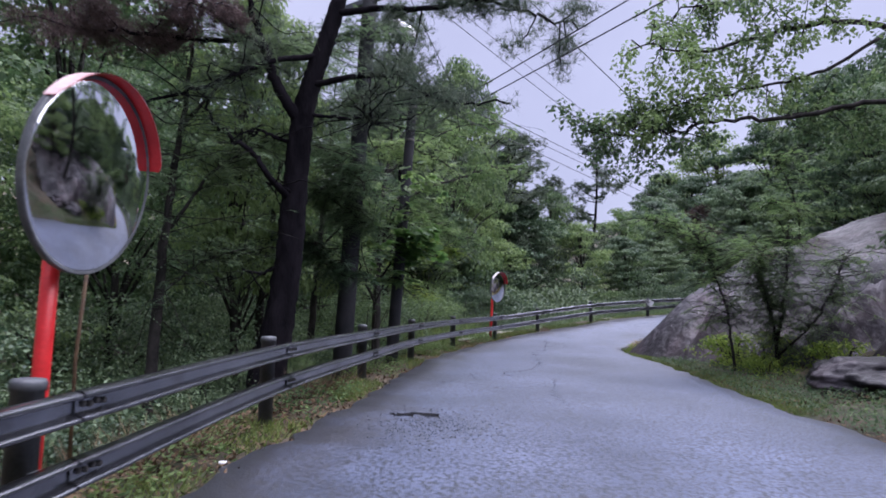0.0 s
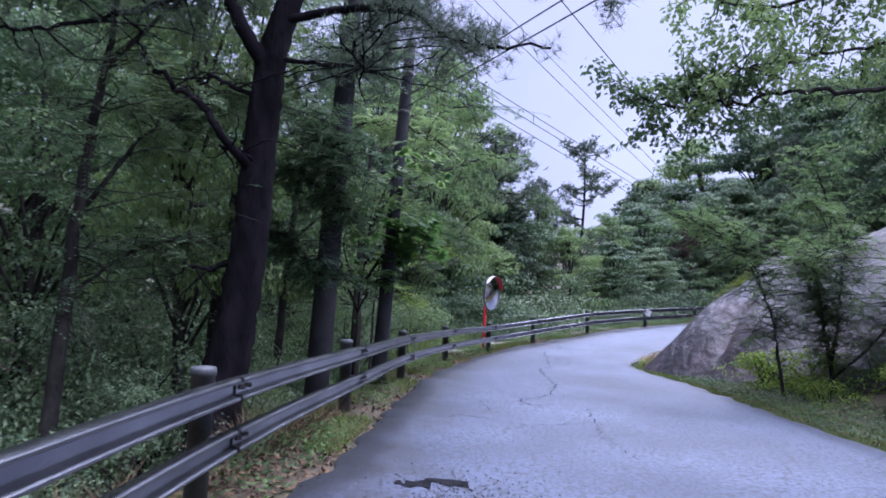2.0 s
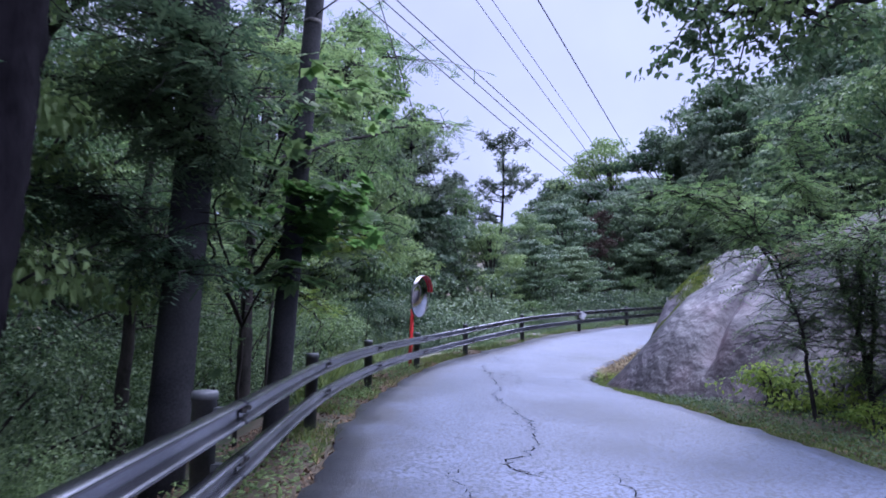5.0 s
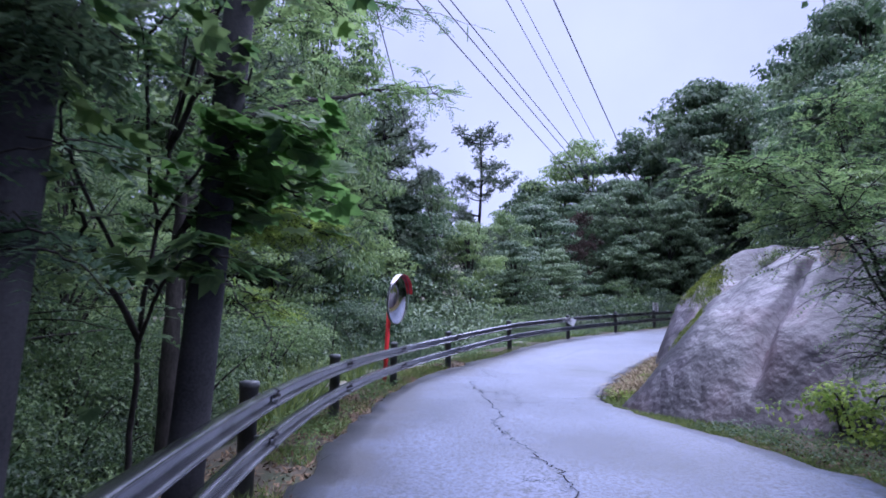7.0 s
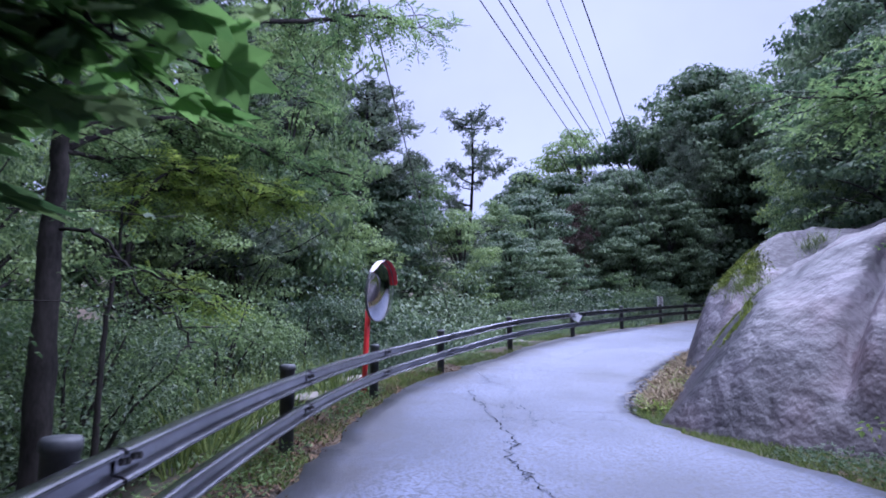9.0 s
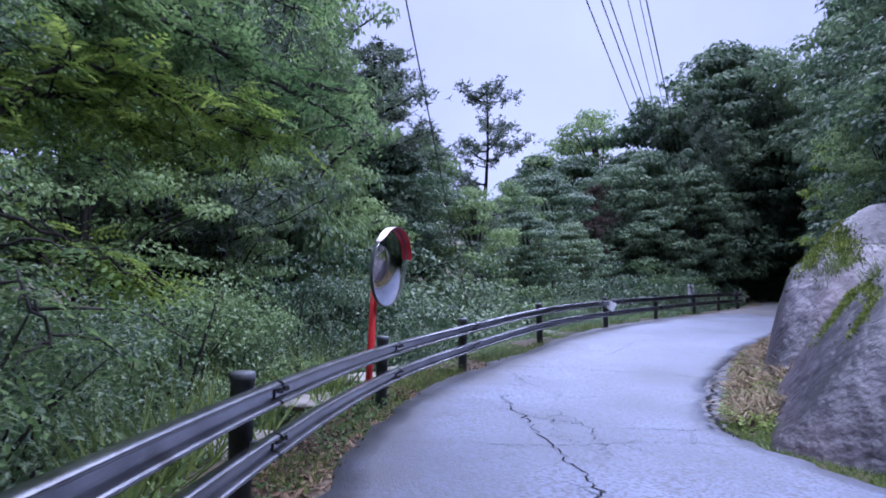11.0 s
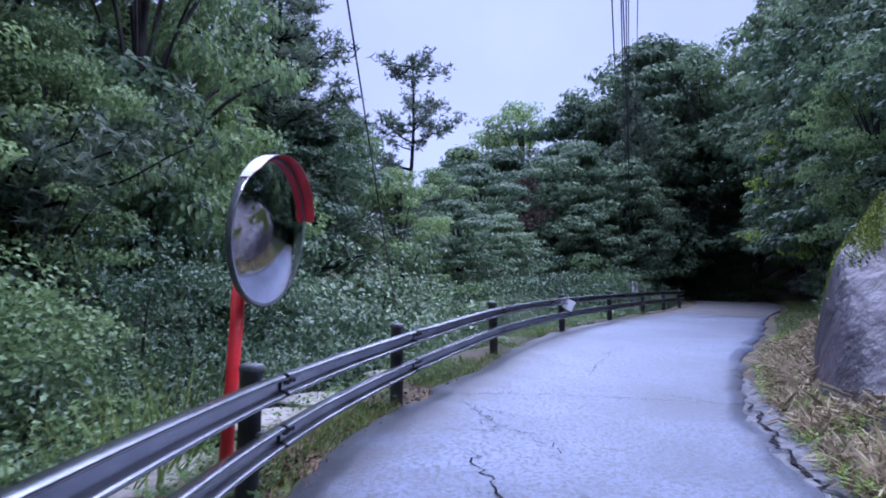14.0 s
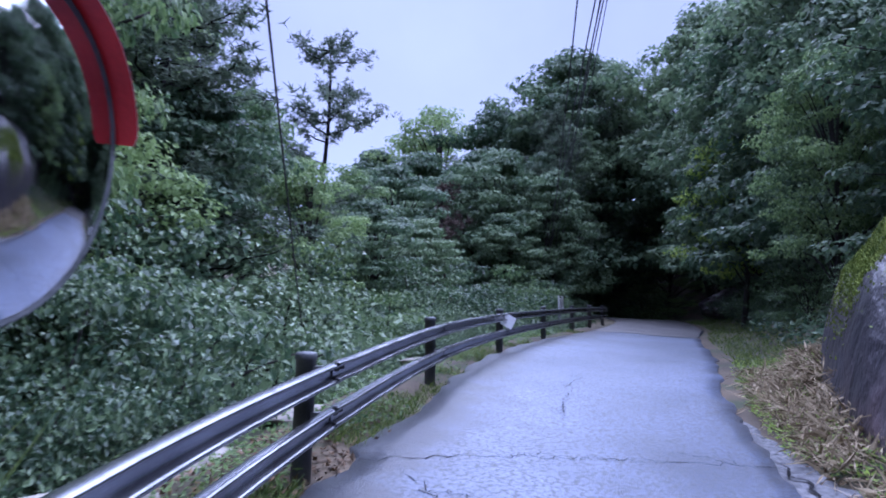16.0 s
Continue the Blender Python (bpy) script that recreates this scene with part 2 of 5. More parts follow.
# ---- geometry helpers ----
class Geo:
    """Collects vertices and faces for one mesh."""

    def __init__(self):
        self.v, self.f, self.n = [], [], 0

    def add(self, verts, faces):
        self.v.append(np.asarray(verts, float).reshape(-1, 3))
        self.f.extend([tuple(i + self.n for i in fc) for fc in faces])
        self.n += len(self.v[-1])

    def tube(self, pts, radii, sides=8, rough=0.0, rng=None, cap=True):
        pts = np.asarray(pts, float)
        radii = np.broadcast_to(np.asarray(radii, float), (len(pts),))
        d = np.gradient(pts, axis=0)
        d /= np.linalg.norm(d, axis=1)[:, None] + 1e-9
        up = np.array([0.0, 0, 1]) if abs(d[0][2]) < 0.8 else np.array([1.0, 0, 0])
        a = np.arange(sides) * 2 * np.pi / sides
        verts = []
        for p, t, r in zip(pts, d, radii):
            u = np.cross(t, up)
            u /= np.linalg.norm(u) + 1e-9
            w = np.cross(u, t)
            rr = r * (1 + (rng.normal(0, rough, sides) if rough else 0))
            verts.append(p + (np.cos(a) * rr)[:, None] * u + (np.sin(a) * rr)[:, None] * w)
        k, faces = len(pts), []
        for i in range(k - 1):
            for j in range(sides):
                q = (j + 1) % sides
                faces.append((i * sides + j, i * sides + q, (i + 1) * sides + q, (i + 1) * sides + j))
        if cap:
            faces.append(tuple(range(sides - 1, -1, -1)))
            faces.append(tuple((k - 1) * sides + j for j in range(sides)))
        self.add(np.concatenate(verts), faces)

    def lathe(self, profile, sides=24, origin=(0, 0, 0)):
        """profile: (radius, z) from bottom to top."""
        a = np.arange(sides) * 2 * np.pi / sides
        verts = np.concatenate([np.stack([np.cos(a) * r, np.sin(a) * r, np.full(sides, z)], 1) for r, z in profile]) + np.array(origin)
        faces = [(i * sides + j, i * sides + (j + 1) % sides, (i + 1) * sides + (j + 1) % sides, (i + 1) * sides + j) for i in range(len(profile) - 1) for j in range(sides)]
        faces.append(tuple(range(sides - 1, -1, -1)))
        faces.append(tuple((len(profile) - 1) * sides + j for j in range(sides)))
        self.add(verts, faces)

    def box(self, lo, hi, m=None):
        (a, b, c), (x, y, z) = lo, hi
        v = np.array([(a, b, c), (x, b, c), (x, y, c), (a, y, c), (a, b, z), (x, b, z), (x, y, z), (a, y, z)], float)
        if m is not None:
            v = np.array([m @ Vector(q) for q in v])
        self.add(v, [(3, 2, 1, 0), (4, 5, 6, 7), (0, 1, 5, 4), (1, 2, 6, 5), (2, 3, 7, 6), (3, 0, 4, 7)])

    def leaves(self, base, along, side, length, width, fold=0.25):
        """Folded leaves: base points, unit directions, unit sides, lengths and widths, as arrays."""
        k = len(base)
        nrm = np.cross(along, side)
        L, W = np.broadcast_to(length, (k,))[:, None], np.broadcast_to(width, (k,))[:, None]
        mid = base + along * L * 0.42
        v = np.stack([base, mid + side * W * 0.5 + nrm * W * fold, base + along * L, mid - side * W * 0.5 + nrm * W * fold], 1).reshape(-1, 3)
        i0 = self.n
        self.v.append(v)
        i = np.arange(k) * 4 + i0
        self.f.extend(np.stack([i, i + 1, i + 2], 1).tolist())
        self.f.extend(np.stack([i, i + 2, i + 3], 1).tolist())
        self.n += 4 * k

    def blades(self, base, tip, width, rng):
        """Thin bent three-cornered blades or needles."""
        k = len(base)
        s = rng.normal(size=(k, 3))
        d = tip - base
        s = np.cross(d, s)
        s /= np.linalg.norm(s, axis=1)[:, None] + 1e-9
        w = np.broadcast_to(width, (k,))[:, None]
        v = np.stack([base - s * w / 2, base + s * w / 2, tip], 1).reshape(-1, 3)
        i = np.arange(k) * 3 + self.n
        self.v.append(v)
        self.f.extend(np.stack([i, i + 1, i + 2], 1).tolist())
        self.n += 3 * k

    def mesh(self, name, mat, smooth=False):
        me = bpy.data.meshes.new(name)
        me.from_pydata(np.concatenate(self.v).tolist() if self.v else [], [], self.f)
        me.materials.append(mat)
        if smooth:
            me.shade_smooth()
        return me


def part(name, geo, mat, parent=None, label="", smooth=False, place=None):
    """One mesh object, under its thing."""
    ob = new(name, geo if isinstance(geo, bpy.types.Mesh) else geo.mesh(name, mat, smooth))
    if parent is not None:
        ob.parent = parent
    if place is not None:
        ob.matrix_basis = place
    return tagged(ob, label)


def unit(v):
    return v / (np.linalg.norm(v, axis=-1, keepdims=True) + 1e-9)


def rand_dirs(rng, k):
    return unit(rng.normal(size=(k, 3)))


def smooth_path(pts, per=8):
    """A smooth line through points."""
    p = np.asarray(pts, float)
    q = np.vstack([2 * p[0] - p[1], p, 2 * p[-1] - p[-2]])
    out = []
    for i in range(1, len(q) - 2):
        for t in np.linspace(0, 1, per, endpoint=False):
            a, b, c, d = q[i - 1], q[i], q[i + 1], q[i + 2]
            out.append(0.5 * (2 * b + (c - a) * t + (2 * a - 5 * b + 4 * c - d) * t * t + (3 * b - a - 3 * c + d) * t ** 3))
    out.append(p[-1])
    return np.array(out)


# ---- ground and road ----
LEFT = [(-1.95, -14), (-1.9, -6), (-1.8, 0), (-1.65, 4), (-1.25, 7), (-0.95, 9.2), (-0.65, 11.5), (-0.2, 14.6), (0.4, 17), (1.03, 19.1), (1.9, 21.35), (2.74, 22.95), (3.92, 24.35), (6.0, 26.6), (9.0, 29.9), (13.0, 33.3), (18.0, 36.9), (24.0, 42.0), (30, 48), (35, 54)]
RIGHT = [(4.6, -14), (4.6, -6), (4.6, 0), (4.7, 4), (4.8, 7.2), (4.9, 9), (5.0, 11.3), (5.3, 14), (5.4, 16.5), (5.3, 18.5), (5.6, 20.5), (6.5, 21.8), (7.8, 23.4), (9.3, 24.9), (11, 26.4), (14.4, 29.1), (20, 34), (27, 39.5), (34, 46), (40, 52)]
SLOPE_Y = np.array([-60, -30, -10, 0, 10, 16, 21.5, 25.5, 29.5, 41, 60, 90])
SLOPE_Z = np.array([-2.2, -1.0, -0.35, -0.03, 0.25, 0.42, 0.66, 1.08, 1.48, 2.4, 3.6, 5.0])
SLOPE = smooth_path(np.stack([SLOPE_Y, SLOPE_Z], 1), 10)


def road_z(x, y):
    x, y = np.asarray(x, float), np.asarray(y, float)
    return np.interp(y, SLOPE[:, 0], SLOPE[:, 1]) - np.interp(y, [20, 27], [0.035, 0.0]) * (np.clip(x, -4, 8) - 2.0)


EDGE_L, EDGE_R = smooth_path(LEFT, 12), smooth_path(RIGHT, 12)


def wobble(x, y, scale, seed=0.0):
    return noise.noise(Vector((x * scale + seed, y * scale - seed, seed * 1.7)))


def edge_offset(px, py, edge):
    """Signed distance to a road edge, positive to its right."""
    px, py = np.asarray(px, float), np.asarray(py, float)
    best, sign = np.full(px.shape, 1e9), np.zeros(px.shape)
    for a, b in zip(edge[:-1:3], edge[3::3]):
        d = b - a
        t = np.clip(((px - a[0]) * d[0] + (py - a[1]) * d[1]) / (d @ d), 0, 1)
        ex, ey = px - a[0] - t * d[0], py - a[1] - t * d[1]
        r = np.hypot(ex, ey)
        near = r < best
        best = np.where(near, r, best)
        sign = np.where(near, np.sign(ex * d[1] - ey * d[0]), sign)
    return best * np.where(sign == 0, 1, sign)


ROCK_FRONT = smooth_path([(9.2, 8.0), (8.2, 11.5), (7.8, 14.0), (6.9, 15.9), (6.2, 17.2), (5.7, 18.5), (5.2, 20.5), (4.2, 24), (2.0, 32)], 8)
ROCK_BACK = smooth_path([(2.5, 16.0), (4.8, 18.6), (5.9, 19.8), (6.8, 21.0), (7.7, 22.0), (8.5, 22.9), (9.8, 24.0), (11.6, 25.2), (15.0, 27.0), (26.0, 32.5)], 8)


def bend_mound(x, y):
    """The grassy heap at the foot of the rock, inside the bend."""
    d = edge_offset(x, y, ROCK_BACK)
    return 0.5 * np.clip((np.asarray(y, float) - 20.0) / 2.2, 0, 1) * np.clip((d + 1.4) / 1.2, 0, 1) * np.clip((27.5 - np.asarray(y, float)) / 2, 0, 1)


def ground_z(x, y):
    x, y = np.asarray(x, float), np.asarray(y, float)
    ol, orr = -edge_offset(x, y, EDGE_L), edge_offset(x, y, EDGE_R)
    base = road_z(x, np.minimum(y, 90)) - 0.05
    fall = np.interp(ol, [0.0, 0.5, 1.0, 4.0, 9.0, 16, 40, 90, 300, 1500], [0.0, 0.03, -0.1, -1.6, -2.6, -2.4, 3.0, 14.0, 45, 60])
    rise = np.interp(orr, [0.0, 0.3, 1.2, 3.0, 8.0, 20, 50, 120, 400, 1500], [0.0, 0.04, 0.18, 0.9, 4.0, 9.0, 17.0, 32, 60, 60])
    rise = rise * (1 - 0.6 * np.clip((y - 5.5) / 3, 0, 1) * np.clip((27 - y) / 3, 0, 1) * np.clip((22 - orr) / 8, 0, 1))
    return base + np.where(ol > 0, fall, 0) + np.where(orr > 0, rise + bend_mound(x, y) * np.clip((orr - 0.3) / 0.9, 0, 1) ** 1.4, 0)


def build_ground():
    fine = np.concatenate([np.arange(-16, 4.0, 0.55), np.arange(4.0, 13.0, 0.17), np.arange(13.2, 40.01, 0.55)])
    xs = np.concatenate([-np.geomspace(16.5, 2500, 26)[::-1], fine, np.geomspace(40.6, 2500, 24)])
    finey = np.concatenate([np.arange(-14, 18.0, 0.55), np.arange(18.0, 28.0, 0.17), np.arange(28.2, 62.01, 0.55)])
    ys = np.concatenate([-np.geomspace(14.5, 2500, 22)[::-1], finey, np.geomspace(62.6, 2500, 22)])
    gx, gy = np.meshgrid(xs, ys)
    gz = ground_z(gx.ravel(), gy.ravel())
    ol, orr = -edge_offset(gx.ravel(), gy.ravel(), EDGE_L), edge_offset(gx.ravel(), gy.ravel(), EDGE_R)
    off = np.clip(np.maximum(ol, orr), 0, 3) / 3
    bumps = np.array([wobble(a, b, 0.5, 3.0) * 0.35 + wobble(a, b, 1.7, 9.0) * 0.1 for a, b in zip(gx.ravel(), gy.ravel())])
    gz = gz + bumps * (0.06 + off) * (np.maximum(ol, orr) > 0)
    g = Geo()
    w = len(xs)
    g.add(np.stack([gx.ravel(), gy.ravel(), gz], 1), [(j * w + i, j * w + i + 1, (j + 1) * w + i + 1, (j + 1) * w + i) for j in range(len(ys) - 1) for i in range(w - 1)])
    tagged(part("ground", g, EARTH, smooth=True), "brown forest earth with patches of green moss", "ground", kind="structure")


def build_road():
    g = Geo()
    k, across = len(EDGE_L), 16
    STEPS = [0.0, 0.006] + [q / 14 for q in range(1, 14)] + [0.994, 1.0]
    verts = []
    for i in range(k):
        a, b = EDGE_L[i].copy(), EDGE_R[i].copy()
        d = unit(b - a)
        a += d * (wobble(a[0], a[1], 1.3, 1.0) * 0.10 + wobble(a[0], a[1], 3.1, 2.0) * 0.14)
        b += d * (wobble(b[0], b[1], 1.1, 5.0) * 0.12 + wobble(b[0], b[1], 3.1, 6.0) * 0.13)
        for j in range(across + 1):
            p = a + (b - a) * STEPS[j]
            z = road_z(p[0], p[1]) + 0.012 * wobble(p[0], p[1], 0.6, 4.0)
            verts.append((p[0], p[1], z - (0.07 if j in (0, across) else 0.0)))
    w = across + 1
    g.add(verts, [(i * w + j, i * w + j + 1, (i + 1) * w + j + 1, (i + 1) * w + j) for i in range(k - 1) for j in range(across)])
    me = g.mesh("road", ASPHALT, True)
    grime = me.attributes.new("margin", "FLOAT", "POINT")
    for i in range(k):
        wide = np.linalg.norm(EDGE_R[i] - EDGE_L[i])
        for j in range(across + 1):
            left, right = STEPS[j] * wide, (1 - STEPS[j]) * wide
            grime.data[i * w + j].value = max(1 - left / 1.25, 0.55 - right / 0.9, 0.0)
    tagged(part("road", me, ASPHALT), "pale worn grey asphalt lane, damp and cracked", "road", kind="structure")


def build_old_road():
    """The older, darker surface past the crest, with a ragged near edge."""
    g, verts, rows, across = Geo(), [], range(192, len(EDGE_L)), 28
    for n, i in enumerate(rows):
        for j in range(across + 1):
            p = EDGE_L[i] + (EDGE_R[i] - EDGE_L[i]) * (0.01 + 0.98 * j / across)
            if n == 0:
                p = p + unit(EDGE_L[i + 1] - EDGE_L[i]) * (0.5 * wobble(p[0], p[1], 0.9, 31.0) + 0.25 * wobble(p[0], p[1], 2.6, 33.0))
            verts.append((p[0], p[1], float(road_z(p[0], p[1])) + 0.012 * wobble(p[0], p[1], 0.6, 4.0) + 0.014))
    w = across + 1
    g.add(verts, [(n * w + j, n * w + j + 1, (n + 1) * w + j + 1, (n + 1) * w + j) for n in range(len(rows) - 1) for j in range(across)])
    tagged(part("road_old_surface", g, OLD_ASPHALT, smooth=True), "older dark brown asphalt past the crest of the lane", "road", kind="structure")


build_ground()
build_road()
build_old_road()


# ---- guardrail ----
POSTS = [(-2.1, -8.5), (-2.05, -4.6), (-2.0, -0.7), (-1.9, 3.0), (-1.73, 6.5), (-1.24, 10.15), (-0.67, 13.9), (0.28, 17.65), (1.7, 21.38), (3.5, 24.1), (6.15, 27.1), (9.6, 30.5), (13.2, 33.6), (17.0, 36.8), (20.0, 39.2), (22.6, 41.2)]


def build_guardrail():
    rail = new("guardrail")
    tagged(rail, "weathered two-beam galvanised steel guardrail along the road edge", "guardrail")
    g = Geo()
    g.lathe([(0.07, -0.45), (0.07, 0.79), (0.077, 0.79), (0.077, 0.83), (0.069, 0.843), (0.03, 0.848)], 20)
    post_me = g.mesh("post", POSTMAT, True)
    post_me.shade_smooth()
    line = np.array([(x, y, road_z(x, y)) for x, y in POSTS])
    tang = np.gradient(line, axis=0)
    for i, p in enumerate(line):
        part("post", post_me, POSTMAT, rail, place=pose(p[0], p[1], p[2], (i * 37 % 5 - 2) * 0.4, (i * 53 % 5 - 2) * 0.4, 0))
    nrm = unit(np.stack([tang[:, 1], -tang[:, 0], np.zeros(len(tang))], 1))
    face = line + nrm * 0.14
    path = smooth_path(face, 12)
    # corrugated section with two rounded ribs: (out from the spacer, up)
    rib = [(0.006, 0.028), (0.016, 0.033), (0.042, 0.041), (0.058, 0.05), (0.06, 0.058), (0.053, 0.067), (0.036, 0.075), (0.016, 0.078), (0.0, 0.078)]
    prof = np.array(rib[::-1] + [(o, -u) for o, u in rib])
    sect = np.vstack([prof, prof[::-1] - np.array([0.005, 0])])
    for level in (0.70, 0.385):
        for i in range(len(POSTS) - 1):
            seg = path[i * 12:(i + 1) * 12 + 1].copy()
            t = np.gradient(seg, axis=0)
            t[:, 2] = 0
            t = unit(t)
            seg[0] -= t[0] * 0.16
            seg += t * 0.3
            out = np.stack([t[:, 1], -t[:, 0], np.zeros(len(t))], 1)
            lap = np.zeros(len(seg))
            lap[:2] = 0.009, 0.004
            verts = []
            for q, o, e in zip(seg, out, lap):
                verts.append(q + o * (sect[:, 0] + e)[:, None] + np.array([0, 0, 1.0]) * (sect[:, 1] + level)[:, None])
            n = len(sect)
            fcs = [(a * n + b, a * n + (b + 1) % n, (a + 1) * n + (b + 1) % n, (a + 1) * n + b) for a in range(len(seg) - 1) for b in range(n)]
            fcs += [tuple(range(n)), tuple((len(seg) - 1) * n + b for b in range(n - 1, -1, -1))]
            g = Geo()
            g.add(np.concatenate(verts), fcs)
            me = g.mesh("beam", STEEL, True)
            me.set_sharp_from_angle(angle=radians(62))
            beam = part("beam", me, STEEL, rail)
            if 1 <= i <= 9:
                base, o, d = face[i], nrm[i], unit(tang[i])
                for k, (along, up) in enumerate(((0.2, 0.004), (0.26, -0.004), (0.32, 0.004), (0.38, -0.004))):
                    b = Geo()
                    b.lathe([(0.017, -0.01), (0.017, 0.01), (0.011, 0.017)], 8)
                    c = base + d * along + o * 0.012 + np.array([0, 0, level + up])
                    part("bolt", b, BOLT, beam, place=Matrix.Translation(c) @ Vector(o).to_track_quat("Z", "Y").to_matrix().to_4x4())
        # spacer behind each beam
        for p, o, d in zip(line, nrm, unit(tang)):
            g = Geo()
            ang = math.atan2(o[1], o[0])
            g.box((0.05, -0.035, level - 0.05), (0.138, 0.035, level + 0.05), Matrix.Translation(p) @ Matrix.Rotation(ang, 4, "Z"))
            part("spacer", g, POSTMAT, rail)
    return rail


build_guardrail()


# ---- traffic mirrors ----
def build_mirror(x, y, z, aim, size, pole_lean, outside, tilt=-6, label=""):
    """A convex road mirror: z is its middle above the world's zero, aim the heading it faces, in degrees from +x."""
    base = new("traffic_mirror")
    tagged(base, label, "traffic mirror")
    gz = float(road_z(x, y)) - 0.1
    r = size / 2
    fwd = np.array([math.cos(radians(aim)), math.sin(radians(aim)), 0])
    px, py = x - fwd[0] * 0.2, y - fwd[1] * 0.2
    base.matrix_basis = pose(px, py, gz)
    head = Matrix.Translation((x - px, y - py, z - gz)) @ Matrix.Rotation(radians(aim), 4, "Z") @ Matrix.Rotation(radians(90 - tilt), 4, "Y")
    # face: a shallow dome whose axis is local z
    g = Geo()
    sag = 0.065
    g.lathe([(r * s, sag * (1 - s * s)) for s in np.linspace(1, 0.02, 22)], 64)
    part("mirror_face", g, MIRROR, base, "silvered convex mirror", True, head)
    g = Geo()
    g.lathe([(r * 0.94, -0.05), (r * 1.006, -0.035), (r * 1.01, 0.002), (r * 1.002, 0.007), (r * 0.99, 0.003)], 64)
    part("rim", g, RIM, base, "dark rubber rim", True, head)
    g = Geo()
    g.lathe([(r * 0.3, -0.14), (r * 0.75, -0.1), (r * 0.95, -0.045)], 40)
    part("back_shell", g, WHITE, base, "", True, head)
    # hood: an arc over the top, up being local -x
    for nm, rr, mt in (("hood_outside", 1.03, outside), ("hood_inside", 1.02, RED)):
        g = Geo()
        k = 40
        a = np.linspace(-56, 74, k)
        depth = 0.078 * np.clip((70 - abs(a - 12)) / 12, 0.3, 1) ** 0.5
        v = []
        for ang, dp in zip(a, depth):
            c, s = -math.cos(radians(ang)), math.sin(radians(ang))
            for h in np.linspace(-0.03, dp, 6):
                rad = r * rr + 0.01 * (h / 0.12)
                v.append((c * rad, s * rad, h))
        g.add(v, [(i * 6 + j, i * 6 + j + 1, (i + 1) * 6 + j + 1, (i + 1) * 6 + j) for i in range(k - 1) for j in range(5)])
        ob = part(nm, g, mt, base, "bright red lining" if mt is RED else "pale hood top", True, head)
    g = Geo()
    top = np.array([0.0, 0, z - gz + 0.1])
    foot = np.array([pole_lean[0], pole_lean[1], -0.3])
    g.tube([foot, foot * 0.5 + top * 0.5, top], 0.044, 20)
    part("pole", g, RED, base, "red painted steel pole", True)
    hx = np.array([x - px, y - py, z - gz])
    for dz in (-0.08, 0.08):
        g = Geo()
        g.tube([np.array([0, 0, z - gz + dz]), hx + np.array([0, 0, dz]) - fwd * 0.1], 0.02, 10)
        part("bracket", g, POSTMAT, base, "", True)
    return base


build_mirror(-1.92, 3.48, 2.08, -4, 1.07, (0.0, -0.05), PINK_HOOD, label="round convex road mirror with red hood on red pole")
build_mirror(1.835, 21.64, 2.365, -34, 1.0, (-0.1, -0.02), PALE_HOOD, label="round convex road mirror with red hood on red pole beside guardrail")


# ---- rock ----
def rock_z(x, y):
    d1, d2 = edge_offset(x, y, ROCK_FRONT), edge_offset(x, y, ROCK_BACK)
    front = np.interp(d1, [-0.4, 0.0, 0.4, 0.8, 1.3, 2.2, 3, 5, 8, 14], [-0.5, 0.05, 0.6, 1.08, 1.52, 2.15, 2.65, 3.7, 4.9, 6.2])
    back = np.interp(d2, [-0.3, 0.0, 0.25, 0.6, 1.0, 1.6, 2.8, 6, 12], [-0.5, 0.05, 0.32, 0.78, 1.3, 2.0, 2.9, 4.1, 5.5])
    steep = np.interp(d2, [-0.3, 0.0, 0.1, 0.33, 0.6, 0.95, 1.4, 2.8, 6, 12], [-0.6, 0.6, 1.15, 1.9, 2.3, 2.85, 3.2, 3.7, 4.6, 5.8])
    back = back + (steep - back) * np.clip((np.asarray(y, float) - 21.6) / 1.7, 0, 1)
    k = 0.12
    soft = -k * np.log(np.exp(-front / k) + np.exp(-back / k))
    x, y = np.asarray(x, float), np.asarray(y, float)
    n1 = np.array([wobble(a, b, 0.4, 11.0) for a, b in zip(x, y)])
    n2 = np.array([wobble(a, b, 1.1, 13.0) for a, b in zip(x, y)])
    n3 = np.array([wobble(a, b * 0.6, 3.4, 17.0) for a, b in zip(x, y)])
    ledge = np.array([max(0.0, wobble(a + 0.5 * b, b * 0.2, 0.55, 23.0)) for a, b in zip(x, y)])
    d = np.minimum(d1, d2)
    cleft = np.exp(-((y - 15.6 + 0.5 * (x - 8)) / 0.55) ** 2) * np.clip((d1 - 0.2) / 1.2, 0, 1) * 0.9
    h = road_z(np.minimum(x, 6), y) + soft + np.clip(d, 0, 1.5) / 1.5 * (0.28 * n1 + 0.15 * n2 + 0.05 * n3 - 0.45 * ledge - cleft)
    # a narrow cleft running up the face, with the block beyond it standing proud
    s = (x - 7.32) * -0.42 + (y - 17.67) * 0.91 + 0.12 * n2
    up = np.clip((d1 - 0.25) / 0.5, 0, 1) * np.clip((4.5 - d1) / 1.5, 0, 1)
    h = h - up * 0.3 * np.exp(-(s / 0.12) ** 2) + up * 0.26 * np.clip(-s / 0.22, 0, 1) * np.clip((1.6 + s) / 0.6, 0, 1)
    crag = np.clip((15.3 - y) / 1.5, 0, 1) * np.clip(d / 0.7, 0, 1)
    h = h + crag * (0.75 * n2 - 0.9 * np.abs(n3) * np.clip(n1 + 0.4, 0, 1) + 0.15)
    return h, d


